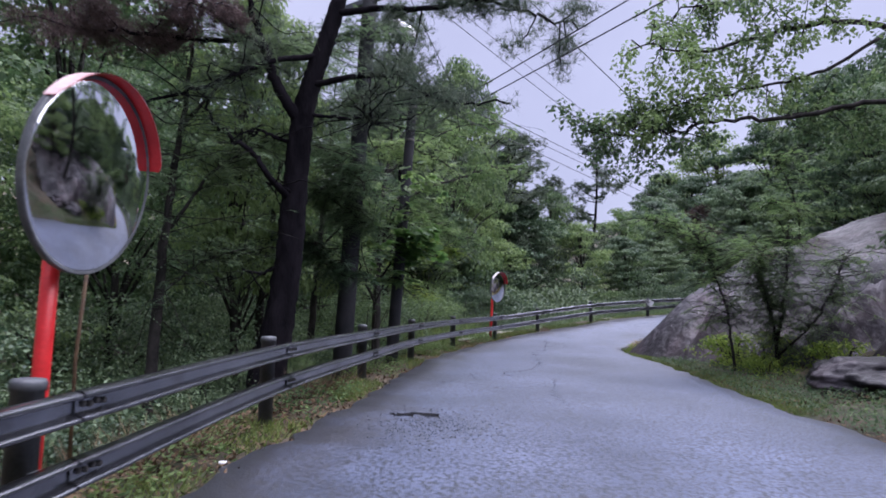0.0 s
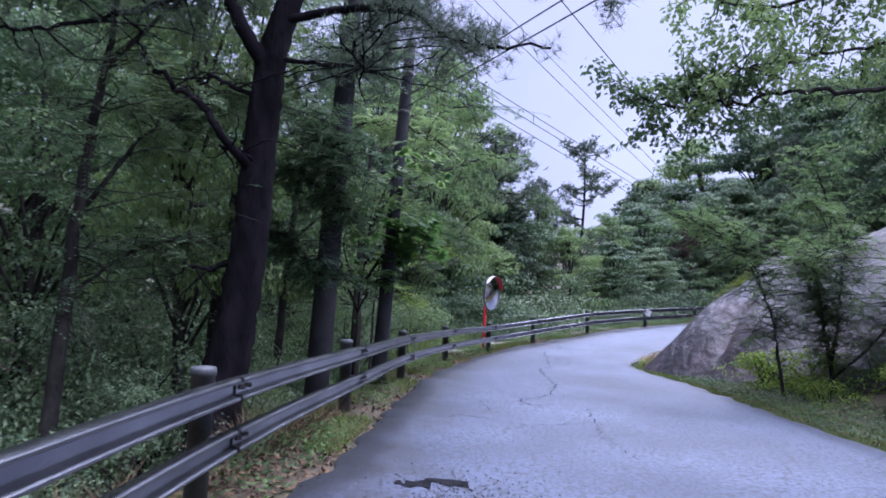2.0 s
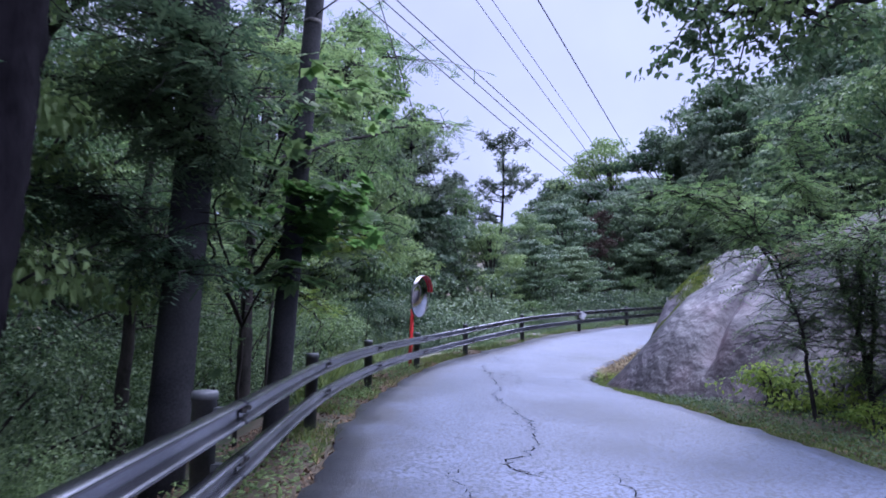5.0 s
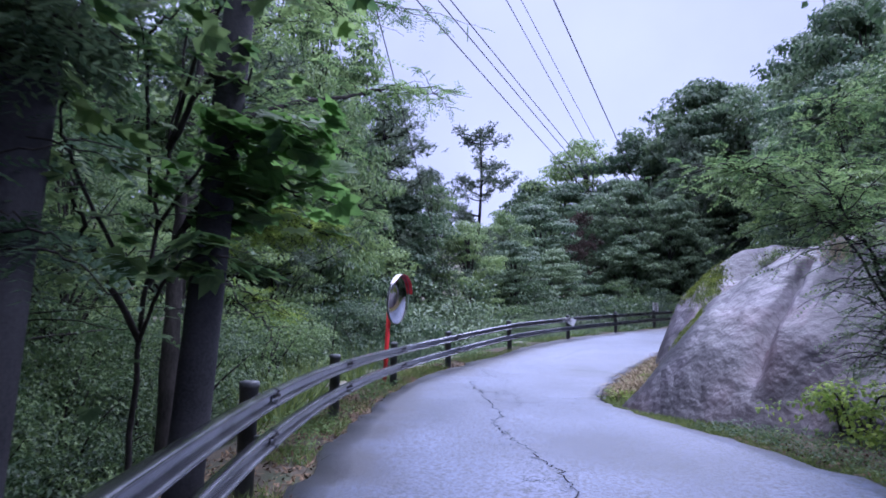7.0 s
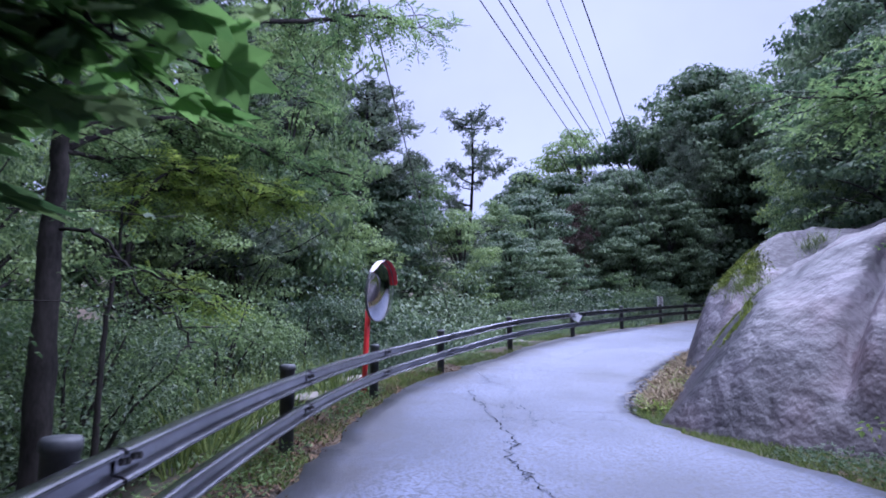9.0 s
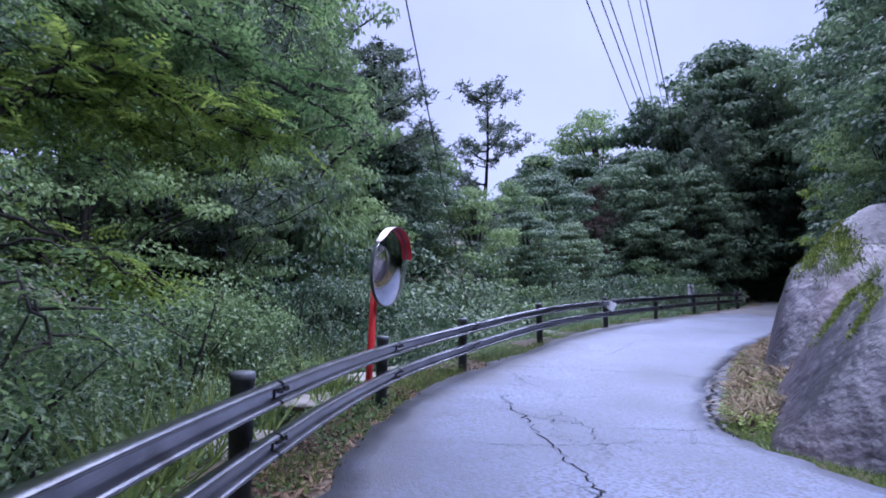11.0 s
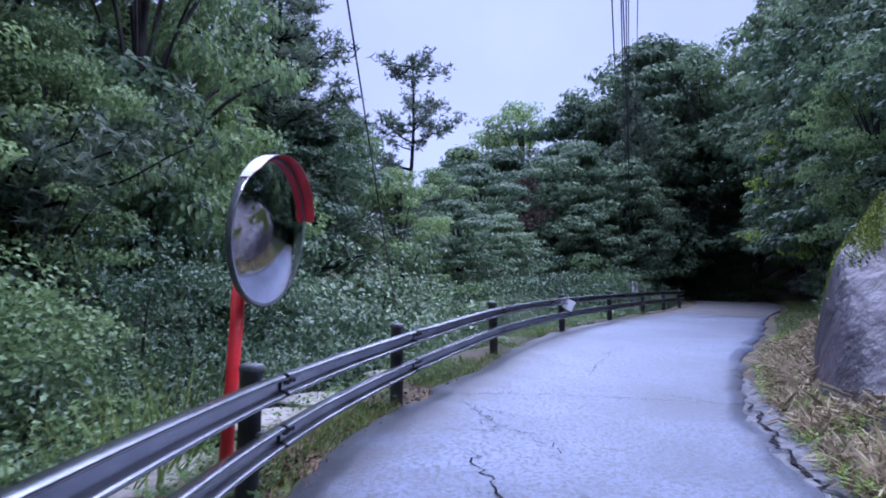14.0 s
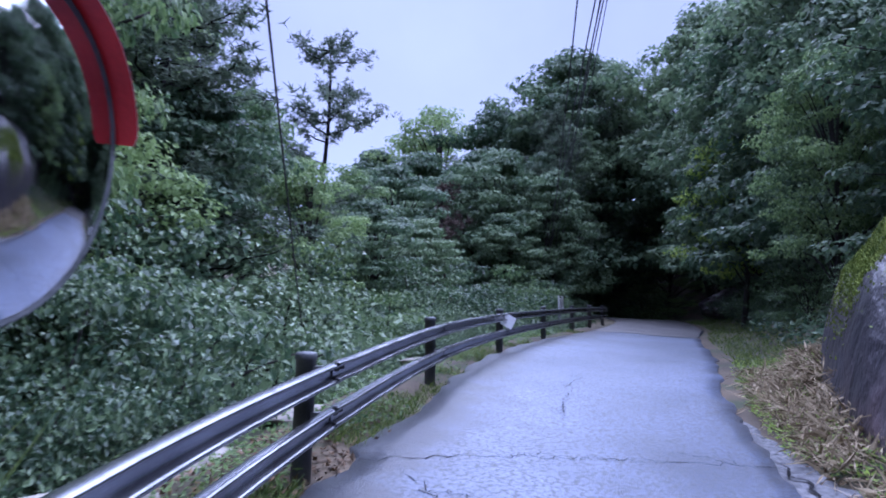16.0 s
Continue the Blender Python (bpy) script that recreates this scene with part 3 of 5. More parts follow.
def build_rock():
    """One great granite outcrop beside the road, with moss and tufts on it."""
    xs, ys = np.arange(4.8, 20, 0.12), np.arange(9.0, 30.0, 0.12)
    gx, gy = np.meshgrid(xs, ys)
    x, y = gx.ravel(), gy.ravel()
    h, d = rock_z(x, y)
    keep = (d > -0.25).reshape(gx.shape)
    w = len(xs)
    jj, ii = np.nonzero(keep[:-1, :-1] & keep[1:, :-1] & keep[:-1, 1:] & keep[1:, 1:])
    q = np.stack([jj * w + ii, jj * w + ii + 1, (jj + 1) * w + ii + 1, (jj + 1) * w + ii], 1)
    used, inv = np.unique(q, return_inverse=True)
    g = Geo()
    g.add(np.stack([x, y, h], 1)[used], inv.reshape(q.shape).tolist())
    rock = part("rock_outcrop", g, GRANITE, smooth=True)
    tagged(rock, "great sloping grey-pink granite rock beside the road", "rock")
    rng = np.random.default_rng(61)
    patches = (([(9.9, 23.6), (10.5, 24.0), (11.4, 24.6)], 0.2, 5000), ([(9.3, 22.7), (10.4, 23.5), (11.4, 24.2)], 0.22, 5200), ([(7.6, 20.6), (8.1, 21.0), (8.8, 21.4)], 0.16, 2000), ([(9.4, 22.0), (9.9, 22.6), (10.6, 23.2)], 0.2, 2200), ([(6.9, 19.6), (7.5, 19.9), (8.4, 20.9)], 0.10, 900))
    for line, wide, k in patches:
        p = along_line(smooth_path(line, 8), rng.uniform(0, 1, k)) + rng.normal(0, wide, (k, 2)) * rng.uniform(0.2, 1, (k, 1))
        z, dd = rock_z(p[:, 0], p[:, 1])
        base = np.column_stack([p, z])[dd > 0.02]
        tip = base + unit(rng.normal(size=base.shape) * 0.6 + np.array([0, 0, 1.0])) * rng.uniform(0.02, 0.06, (len(base), 1))
        g = Geo()
        g.blades(base, tip, 0.03, rng)
        part("moss", g, MOSS, rock, "bright green moss")
    for cx, cy, k in ((9.0, 17.9, 260), (8.2, 20.4, 120), (9.2, 22.1, 160), (11.5, 22.5, 220)):
        p = rng.normal(0, 0.14, (k, 2)) + np.array([cx, cy])
        z, _ = rock_z(p[:, 0], p[:, 1])
        base = np.column_stack([p, z - 0.02])
        tip = base + np.column_stack([rng.normal(0, 0.12, (k, 2)), rng.uniform(0.08, 0.36, k)])
        g = Geo()
        g.blades(base, tip, 0.012, rng)
        tagged(part("grass_tuft", g, DRY if k == 260 else GRASS, rock, "tuft of grass in a crevice"), kind="stuff")


def along_line(p, w):
    k = np.linspace(0, 1, len(p))
    return np.stack([np.interp(w, k, p[:, i]) for i in range(2)], -1)


build_rock()


# ---- cracks and pothole in the asphalt ----
def build_crack(points, width, seed):
    rng = np.random.default_rng(seed)
    p = smooth_path(points, 14)
    p = p + rng.normal(0, 0.035, p.shape)
    d = unit(np.gradient(p, axis=0))
    s = np.stack([-d[:, 1], d[:, 0]], 1)
    w = width * rng.uniform(0.25, 1.3, len(p)) * np.clip(np.minimum(np.arange(len(p)), np.arange(len(p))[::-1]) / 5, 0.1, 1)
    v = []
    for q, n, k in zip(p, s, w):
        for o in (-0.5, 0.5):
            x, y = q + n * k * o
            v.append((x, y, float(road_z(x, y)) + 0.012 * wobble(x, y, 0.6, 4.0) + 0.006))
    g = Geo()
    g.add(v, [(2 * i, 2 * i + 1, 2 * i + 3, 2 * i + 2) for i in range(len(p) - 1)])
    tagged(part("road_crack", g, CRACK), "dark jagged crack in the asphalt", "crack", kind="structure")


CRACKS = [
    [(3.6, 22.4), (3.37, 21.5), (3.25, 20.6), (3.0, 19.2), (2.8, 18.1), (2.42, 17.3), (2.33, 16.5), (2.2, 15.3), (2.15, 14.4), (1.7, 12.9), (1.15, 12.1), (1.36, 11.5)],
    [(3.3, 21.0), (3.56, 20.6), (3.84, 20.3), (3.6, 19.5), (3.3, 18.8)],
    [(9.3, 27.7), (7.85, 26.4), (7.2, 25.7), (6.7, 25.1)],
    [(3.82, 24.4), (4.9, 24.25), (5.8, 24.05), (7.1, 23.62), (7.85, 23.35)],
    [(4.1, 20.2), (4.76, 20.1), (5.4, 20.1)],
    [(0.6, 12.0), (0.52, 11.5), (0.59, 10.9)],
    [(1.98, 11.8), (1.83, 10.6), (1.7, 9.9), (1.63, 9.2), (1.7, 8.4)],
    [(4.3, 24.1), (4.2, 23.2), (4.35, 22.4), (4.2, 21.8)],
    [(-0.3, 10.2), (0.3, 10.4), (1.0, 10.1), (1.8, 10.6)],
    [(2.2, 19.6), (3.0, 19.4), (4.2, 19.5), (5.1, 19.3)],
    [(5.3, 19.6), (5.75, 20.6), (6.5, 21.75), (7.3, 22.7), (8.0, 23.6)],
]
for i, c in enumerate(CRACKS):
    build_crack(c, 0.05 if i == 10 else 0.018 if i == 0 else 0.011, 100 + i)
rng = np.random.default_rng(88)
for i in range(20):
    line = smooth_path(CRACKS[(0, 1, 3, 7, 9, 0)[i % 6]], 14)
    a = line[rng.integers(6, len(line) - 6)]
    turn, reach = rng.uniform(0, 6.28), rng.uniform(0.3, 0.9)
    d = np.array([math.cos(turn), math.sin(turn)]) * reach
    build_crack([tuple(a), tuple(a + d * 0.5 + rng.normal(0, 0.08, 2)), tuple(a + d)], 0.006, 300 + i)
build_crack([(-0.52, 7.3), (-0.3, 7.42), (-0.05, 7.36)], 0.16, 140)


def build_loose_gravel():
    """Crumbled chips of asphalt round the pothole and along the worn strip before it."""
    rng = np.random.default_rng(141)
    g = Geo()
    for x, y in np.column_stack([rng.normal(-0.1, 0.34, 900), rng.normal(6.85, 0.45, 900)]):
        r = rng.uniform(0.004, 0.012)
        z = float(road_z(x, y)) + 0.012 * wobble(x, y, 0.6, 4.0)
        a = rng.uniform(0, 6.28, 4)
        v = [(x + r * math.cos(q + 1.57 * i), y + r * math.sin(q + 1.57 * i), z - 0.002) for i, q in enumerate(a[:1].repeat(4) + rng.uniform(-0.4, 0.4, 4))]
        v += [(x + (p[0] - x) * 0.55, y + (p[1] - y) * 0.55, z + r * rng.uniform(0.35, 0.8)) for p in v]
        g.add(v, [(4, 5, 6, 7), (0, 1, 5, 4), (1, 2, 6, 5), (2, 3, 7, 6), (3, 0, 4, 7)])
    tagged(part("loose_gravel", g, CHIPS), "loose dark crumbs of asphalt around a pothole", "gravel", kind="stuff")


build_loose_gravel()


# ---- broken shoulder at the bend ----
g = Geo()
v = []
rng = np.random.default_rng(9)
span = range(116, 156)
for i in span:
    d = unit(EDGE_R[i + 1] - EDGE_R[i])
    s = np.array([d[1], -d[0]])
    wide = 0.5 * math.sin(math.pi * (i - 116) / 40) + rng.uniform(-0.05, 0.05)
    for k in range(5):
        q = EDGE_R[i] + s * (-0.10 + (wide + 0.16) * k / 4)
        v.append((q[0], q[1], float(ground_z(*q)) + (0.03 if k < 4 else -0.03) + rng.normal(0, 0.012)))
g.add(v, [(i * 5 + k, i * 5 + k + 1, (i + 1) * 5 + k + 1, (i + 1) * 5 + k) for i in range(len(span) - 1) for k in range(4)])
tagged(part("road_shoulder", g, GRAVEL), "crumbled grey gravel shoulder along the bend", "road shoulder", kind="structure")


# ---- stray stones, signs ----
def stone(x, y, size, seed, mat, label, squash=0.6, name="stone", lift=0.0):
    bm = bmesh.new()
    bmesh.ops.create_icosphere(bm, subdivisions=5 if max(size) > 1 else 4, radius=1)
    for v in bm.verts:
        n = noise.noise(v.co * 1.1 + Vector((seed, 0, 0))) * 0.22 + noise.noise(v.co * 3.1 + Vector((0, seed, 0))) * 0.14 + noise.noise(v.co * 7 + Vector((0, 0, seed))) * 0.06
        v.co *= 1 + n
        v.co.z *= squash
        v.co.x, v.co.y, v.co.z = v.co.x * size[0], v.co.y * size[1], v.co.z * size[2]
    me = bpy.data.meshes.new(name)
    bm.to_mesh(me)
    bm.free()
    me.materials.append(mat)
    me.shade_smooth()
    ob = new(name, me)
    ob.matrix_basis = pose(x, y, float(ground_z(x, y)) + size[2] * squash * 0.35 + lift, 0, 0, seed * 40)
    return tagged(ob, label, "rock")


stone(7.6, 11.6, (1.1, 1.3, 0.7), 3.3, GRANITE, "low grey granite boulder half sunk in the bank", name="boulder", lift=-0.12)
stone(8.3, 10.2, (1.0, 1.1, 0.9), 6.1, GRANITE, "grey granite boulder among weeds on the bank", name="boulder", lift=-0.15)
stone(36.6, 44.2, (3.0, 2.2, 1.5), 5.2, GRANITE, "low purple-grey rock at the far verge", name="boulder")
for i, (x, y, s) in enumerate([(3.0, 25.4, 0.5), (4.4, 26.8, 0.45), (7.7, 30.1, 0.35), (2.2, 24.3, 0.6), (1.2, 22.9, 0.55), (0.2, 20.6, 0.5)]):
    stone(x, y, (s * 1.3, s * 1.2, s * 0.5), 20 + i, PALE, "flat pale weathered stone lying behind the guardrail", squash=0.45)

tag = new("marker_plate")
tagged(tag, "small white square marker plate hung askew on a rail post", "sign")
g = Geo()
g.box((-0.12, -0.012, -0.12), (0.12, 0.0, 0.12))
part("plate", g, WHITE, tag, place=pose(0, 0, 0, 0, 28, 0))
g = Geo()
g.tube([(0, 0.0, -0.1), (0, 0.10, -0.1)], 0.012, 8)
part("bolt", g, BOLT, tag)
tag.matrix_basis = pose(9.66, 30.27, float(road_z(9.6, 30.4)) + 0.60, 0, 0, -22)

far_sign = new("chevron_sign")
tagged(far_sign, "small striped black and white warning board on a post", "road sign")
g = Geo()
g.tube([(0, 0, -0.3), (0, 0, 1.2)], 0.04, 12)
part("post", g, POSTMAT, far_sign, "", True)
g = Geo()
g.box((-0.28, -0.07, 0.95), (0.28, -0.045, 1.6))
board = part("board", g, WHITE, far_sign)
for k in range(4):
    g = Geo()
    m = pose(0, -0.075, 1.06 + k * 0.15, 0, 35, 0)
    g.box((-0.20, -0.004, -0.025), (0.20, 0.004, 0.025), m)
    part("stripe", g, CABLE, board, "black stripe")
far_sign.matrix_basis = pose(18.8, 39.6, float(ground_z(18.8, 39.6)), 0, 0, 30)


# ---- poles, lamp and wires ----
def build_pole(x, y, height, r0, r1, lean, mat, label, name="utility_pole"):
    p = new(name)
    tagged(p, label, "pole")
    p.matrix_basis = pose(x, y, float(ground_z(x, y)) - 0.3)
    g = Geo()
    k = np.linspace(0, 1, 12)
    g.tube(np.stack([lean[0] * k, lean[1] * k, height * k], 1), r0 + (r1 - r0) * k, 24)
    part("shaft", g, mat, p, "", True)
    return p


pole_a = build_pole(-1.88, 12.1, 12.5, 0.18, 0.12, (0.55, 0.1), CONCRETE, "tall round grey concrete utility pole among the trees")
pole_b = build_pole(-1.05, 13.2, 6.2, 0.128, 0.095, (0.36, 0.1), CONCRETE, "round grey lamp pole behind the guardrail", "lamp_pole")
g = Geo()
g.tube(smooth_path([(0.36, 0.05, 7.1), (0.6, 0.35, 7.35), (0.85, 0.75, 7.45)], 6), 0.03, 10)
part("arm", g, POSTMAT, pole_a, "", True)
g = Geo()
g.lathe([(0.03, -0.42), (0.10, -0.3), (0.13, 0.0), (0.11, 0.22), (0.04, 0.3)], 20)
part("lamp_head", g, WHITE, pole_a, "pale street lamp head", True, pose(0.98, 0.95, 7.5, 98, 0, 140))
for dz in (4.9, 5.6):
    g = Geo()
    g.lathe([(0.098, 0), (0.106, 0.01), (0.106, 0.05), (0.098, 0.06)], 24)
    part("band", g, BOLT, pole_b, "dark steel band", True, pose(0.36 * dz / 6.2, 0.1 * dz / 6.2, dz))


def wire(a, b, sag, r):
    k = np.linspace(0, 1, 24)[:, None]
    p = np.array(a) * (1 - k) + np.array(b) * k
    p[:, 2] -= sag * 4 * (k * (1 - k))[:, 0]
    g = Geo()
    g.tube(p, r, 6)
    tagged(part("overhead_wire", g, CABLE, smooth=True), "thin black overhead wire above the road", "wire", "overhead wires")


for height, reach in ((6.75, 0.85), (9.1, 0.8), (11.2, 0.9)):
    g = Geo()
    g.box((-reach, -0.05, -0.05), (0.35, 0.05, 0.05))
    part("crossarm", g, POSTMAT, pole_a, "", False, pose(0.55 * height / 12.5, 0.12, height + 0.95, 0, 0, -35))
for near, far, r in (
    ((-2.6, 12.1, 11.7), (34.0, 59.2, 6.0), 0.018),
    ((-2.45, 12.2, 6.75), (34.0, 59.7, 6.3), 0.010),
    ((-2.4, 12.2, 6.9), (34.3, 59.8, 6.6), 0.010),
    ((-2.5, 12.2, 6.5), (33.6, 59.8, 5.8), 0.010),
    ((-2.3, 12.1, 9.0), (27.0, 50.5, 4.6), 0.009),
    ((-2.2, 12.1, 9.3), (27.4, 50.5, 4.9), 0.008),
    ((-1.5, 12.1, 9.1), (7.0, 34.5, 0.6), 0.010),
    ((-0.75, 13.25, 5.3), (8.5, -3.0, 6.0), 0.010),
    ((-0.75, 13.25, 5.1), (8.7, -3.0, 5.7), 0.010),
):
    wire(near, far, 0.12, r)

stake = new("stake")
tagged(stake, "thin rusty yellow stake standing behind the guardrail", "stake")
stake.matrix_basis = pose(-2.5, 4.5, float(ground_z(-2.5, 4.5)))
g = Geo()
g.tube([(0, 0, -0.2), (-0.02, 0, 0.9), (0.03, 0, 1.75)], 0.013, 10)
part("shaft", g, RUST, stake, "", True)
stone(-1.62, 4.95, (0.03, 0.025, 0.02), 9.9, WHITE, "small white pebble on the asphalt edge", name="pebble", lift=0.05)


# ---- plants: leaves, fronds, needles ----
def crown_blobs(rng, height, radius, count, low=0.3):
    out = []
    for i in range(count):
        h = rng.uniform(low, 1.0)
        a = rng.uniform(0, 2 * np.pi)
        u = (h - low) / (1.0 - low)
        rr = radius * (0.25 + 0.75 * math.sqrt(max(0.0, 1 - abs(u * 1.7 - 0.6) ** 2.0 * 0.75))) * rng.uniform(0.25, 1.0) * (1.0 if u < 0.8 else (1.05 - u) * 4)
        out.append((rr * math.cos(a), rr * math.sin(a), h * height, rng.uniform(0.5, 1.0)))
    return out


def leaf_puff(g, rng, centre, size, k, leaf, flat=0.55, droop=-0.35, plain=False):
    u = rand_dirs(rng, k)
    rad = rng.uniform(0.3, 1.0, k) ** 0.5
    c = np.asarray(centre) + u * rad[:, None] * np.array([1, 1, flat]) * size
    face = unit(u * 0.8 + np.array([0, 0, 0.6]) + rng.normal(0, 0.35, (k, 3)))
    hang = rng.normal(0, 0.6, (k, 3)) + np.array([0, 0, droop * 2.2])
    out = unit(hang - (hang * face).sum(1)[:, None] * face)
    side = np.cross(face, out)
    if plain:
        long, wide = leaf * rng.uniform(0.7, 1.4, (k, 1)), leaf * rng.uniform(0.35, 0.6, (k, 1))
        i = np.arange(k) * 3 + g.n
        g.v.append(np.stack([c - side * wide, c + side * wide, c + out * long], 1).reshape(-1, 3))
        g.f.extend(np.stack([i, i + 1, i + 2], 1).tolist())
        g.n += 3 * k
        return
    g.leaves(c, out, side, leaf * rng.uniform(0.6, 1.3, k), leaf * rng.uniform(0.5, 0.9, k))


def fronds(g, rng, base, along, length, pairs=6, leaflet=0.05):
    """Pinnate leaves, drooping, with paired leaflets."""
    side = unit(np.cross(along, np.array([0, 0, 1.0]) + rng.normal(0, 0.3, (len(base), 3))))
    length = np.broadcast_to(length, (len(base),))[:, None]
    for i in range(1, pairs + 1):
        t = i / pairs
        c = base + along * length * t + np.array([0, 0, -1.0]) * length * 0.28 * t * t
        for s in (-1, 1):
            d = unit(side * s + along * 0.45 + np.array([0, 0, -0.15]))
            g.leaves(c, d, unit(np.cross(d, np.array([0, 0, 1.0]))), leaflet * rng.uniform(0.8, 1.2, len(base)), leaflet * 0.45, 0.1)


def limb_path(rng, pts, wig=0.05, per=6):
    p = smooth_path(pts, per)
    return p + rng.normal(0, wig, p.shape) * np.linspace(0, 1, len(p))[:, None]


def along_path(p, w):
    k = np.linspace(0, 1, len(p))
    return np.stack([np.interp(w, k, p[:, i]) for i in range(3)], -1)


def build_broad_tree(seed, height, radius, blobs, size, per, leaf, mat, bark=BARK2, name="tree", low=0.3, plain=False):
    rng = np.random.default_rng(seed)
    t = new(name)
    bl = crown_blobs(rng, height, radius, blobs, low)
    g = Geo()
    k = np.linspace(0, 1, 9)
    bend = rng.normal(0, 0.3, 2)
    trunk = np.stack([bend[0] * np.sin(k * 3), bend[1] * np.sin(k * 2.5), k * height * 0.9 - 0.3], 1)
    g.tube(trunk, height * 0.015 * (1.15 - k) + 0.015, 10, 0.05, rng)
    for x, y, z, s in bl[::3]:
        a = along_path(trunk, np.clip(z / height * 0.72, 0, 1))
        b = np.array([x, y, z])
        m = (a + b) / 2 + np.array([0, 0, 0.12 * np.linalg.norm(b - a)])
        g.tube(smooth_path([a, m, b], 4), np.linspace(height * 0.006, 0.012, 9), 4)
    part("trunk", g, bark, t, "", True)
    g = Geo()
    for x, y, z, s in bl:
        leaf_puff(g, rng, (x, y, z), size * s * 1.25, int(per * s), leaf, 0.24, plain=plain)
    part("crown", g, mat, t)
    return t


def build_bush(seed, radius, height, blobs, per, leaf, mat, name="bush"):
    rng = np.random.default_rng(seed)
    t = new(name)
    g, st = Geo(), Geo()
    for i in range(blobs):
        a, e = rng.uniform(0, 2 * np.pi), math.asin(rng.uniform(0.02, 1))
        r = rng.uniform(0.55, 1.0)
        c = np.array([math.cos(a) * math.cos(e) * radius * r, math.sin(a) * math.cos(e) * radius * r, height * r * math.sin(e)])
        leaf_puff(g, rng, c, radius * rng.uniform(0.18, 0.46), int(per * rng.uniform(0.5, 1.2)), leaf, 0.32)
        if i % 4 == 0:
            st.tube(smooth_path([np.array([0, 0, -0.5]) + rng.normal(0, 0.15, 3), c * 0.5 + np.array([0, 0, 0.2]), c], 4), np.linspace(0.03, 0.006, 9), 5)
    part("woody_base", st, BARK2, t, "", True)
    part("foliage", g, mat, t)
    return t


def build_conifer(seed, height, radius, tiers, mat, low=0.25, name="pine_tree", sparse=1.0, per=7, blade=0.04):
    """A pine: upturned limbs in uneven tiers, with needle tufts."""
    rng = np.random.default_rng(seed)
    t = new(name)
    g, n = Geo(), Geo()
    k = np.linspace(0, 1, 9)
    trunk = np.stack([0.3 * np.sin(k * 4 + seed), 0.25 * np.sin(k * 3 + seed), k * height - 0.3], 1)
    g.tube(trunk, height * 0.011 * (1.06 - k) + 0.012, 9, 0.05, rng)
    for i in range(tiers * 2):
        f = low + (1 - low) * (i + rng.uniform(0, 1.6)) / (tiers * 2)
        if f > 0.99:
            continue
        for j in range(rng.integers(1, 4)):
            a = rng.uniform(0, 2 * np.pi)
            L = radius * (1.06 - f) ** 0.45 * rng.uniform(0.3, 1.15) + 0.15
            s = along_path(trunk, f)
            e = s + np.array([math.cos(a) * L, math.sin(a) * L, L * rng.uniform(-0.15, 0.6)])
            m = (s + e) / 2 - np.array([0, 0, 0.08 * L])
            limb = limb_path(rng, [s, m, e], 0.07)
            g.tube(limb, np.linspace(0.01 + height * 0.002, 0.006, len(limb)), 5)
            for w in rng.uniform(0.3, 1.0, int((4 + 5 * L) * sparse)):
                p0 = along_path(limb, w)
                p1 = p0 + rng.normal(0, 1, 3) * np.array([0.3, 0.3, 0.22]) * (0.5 + 0.3 * L)
                q = 7
                c = p0 + (p1 - p0) * rng.uniform(0.1, 1.1, (q, 1)) + rng.normal(0, 0.07, (q, 3))
                base = np.repeat(c, per, 0)
                tip = base + unit(rng.normal(size=(len(base), 3)) + np.array([0, 0, 0.5])) * rng.uniform(0.09, 0.2, len(base))[:, None]
                n.blades(base, tip, blade, rng)
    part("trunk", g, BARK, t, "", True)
    part("needles", n, mat, t)
    return t


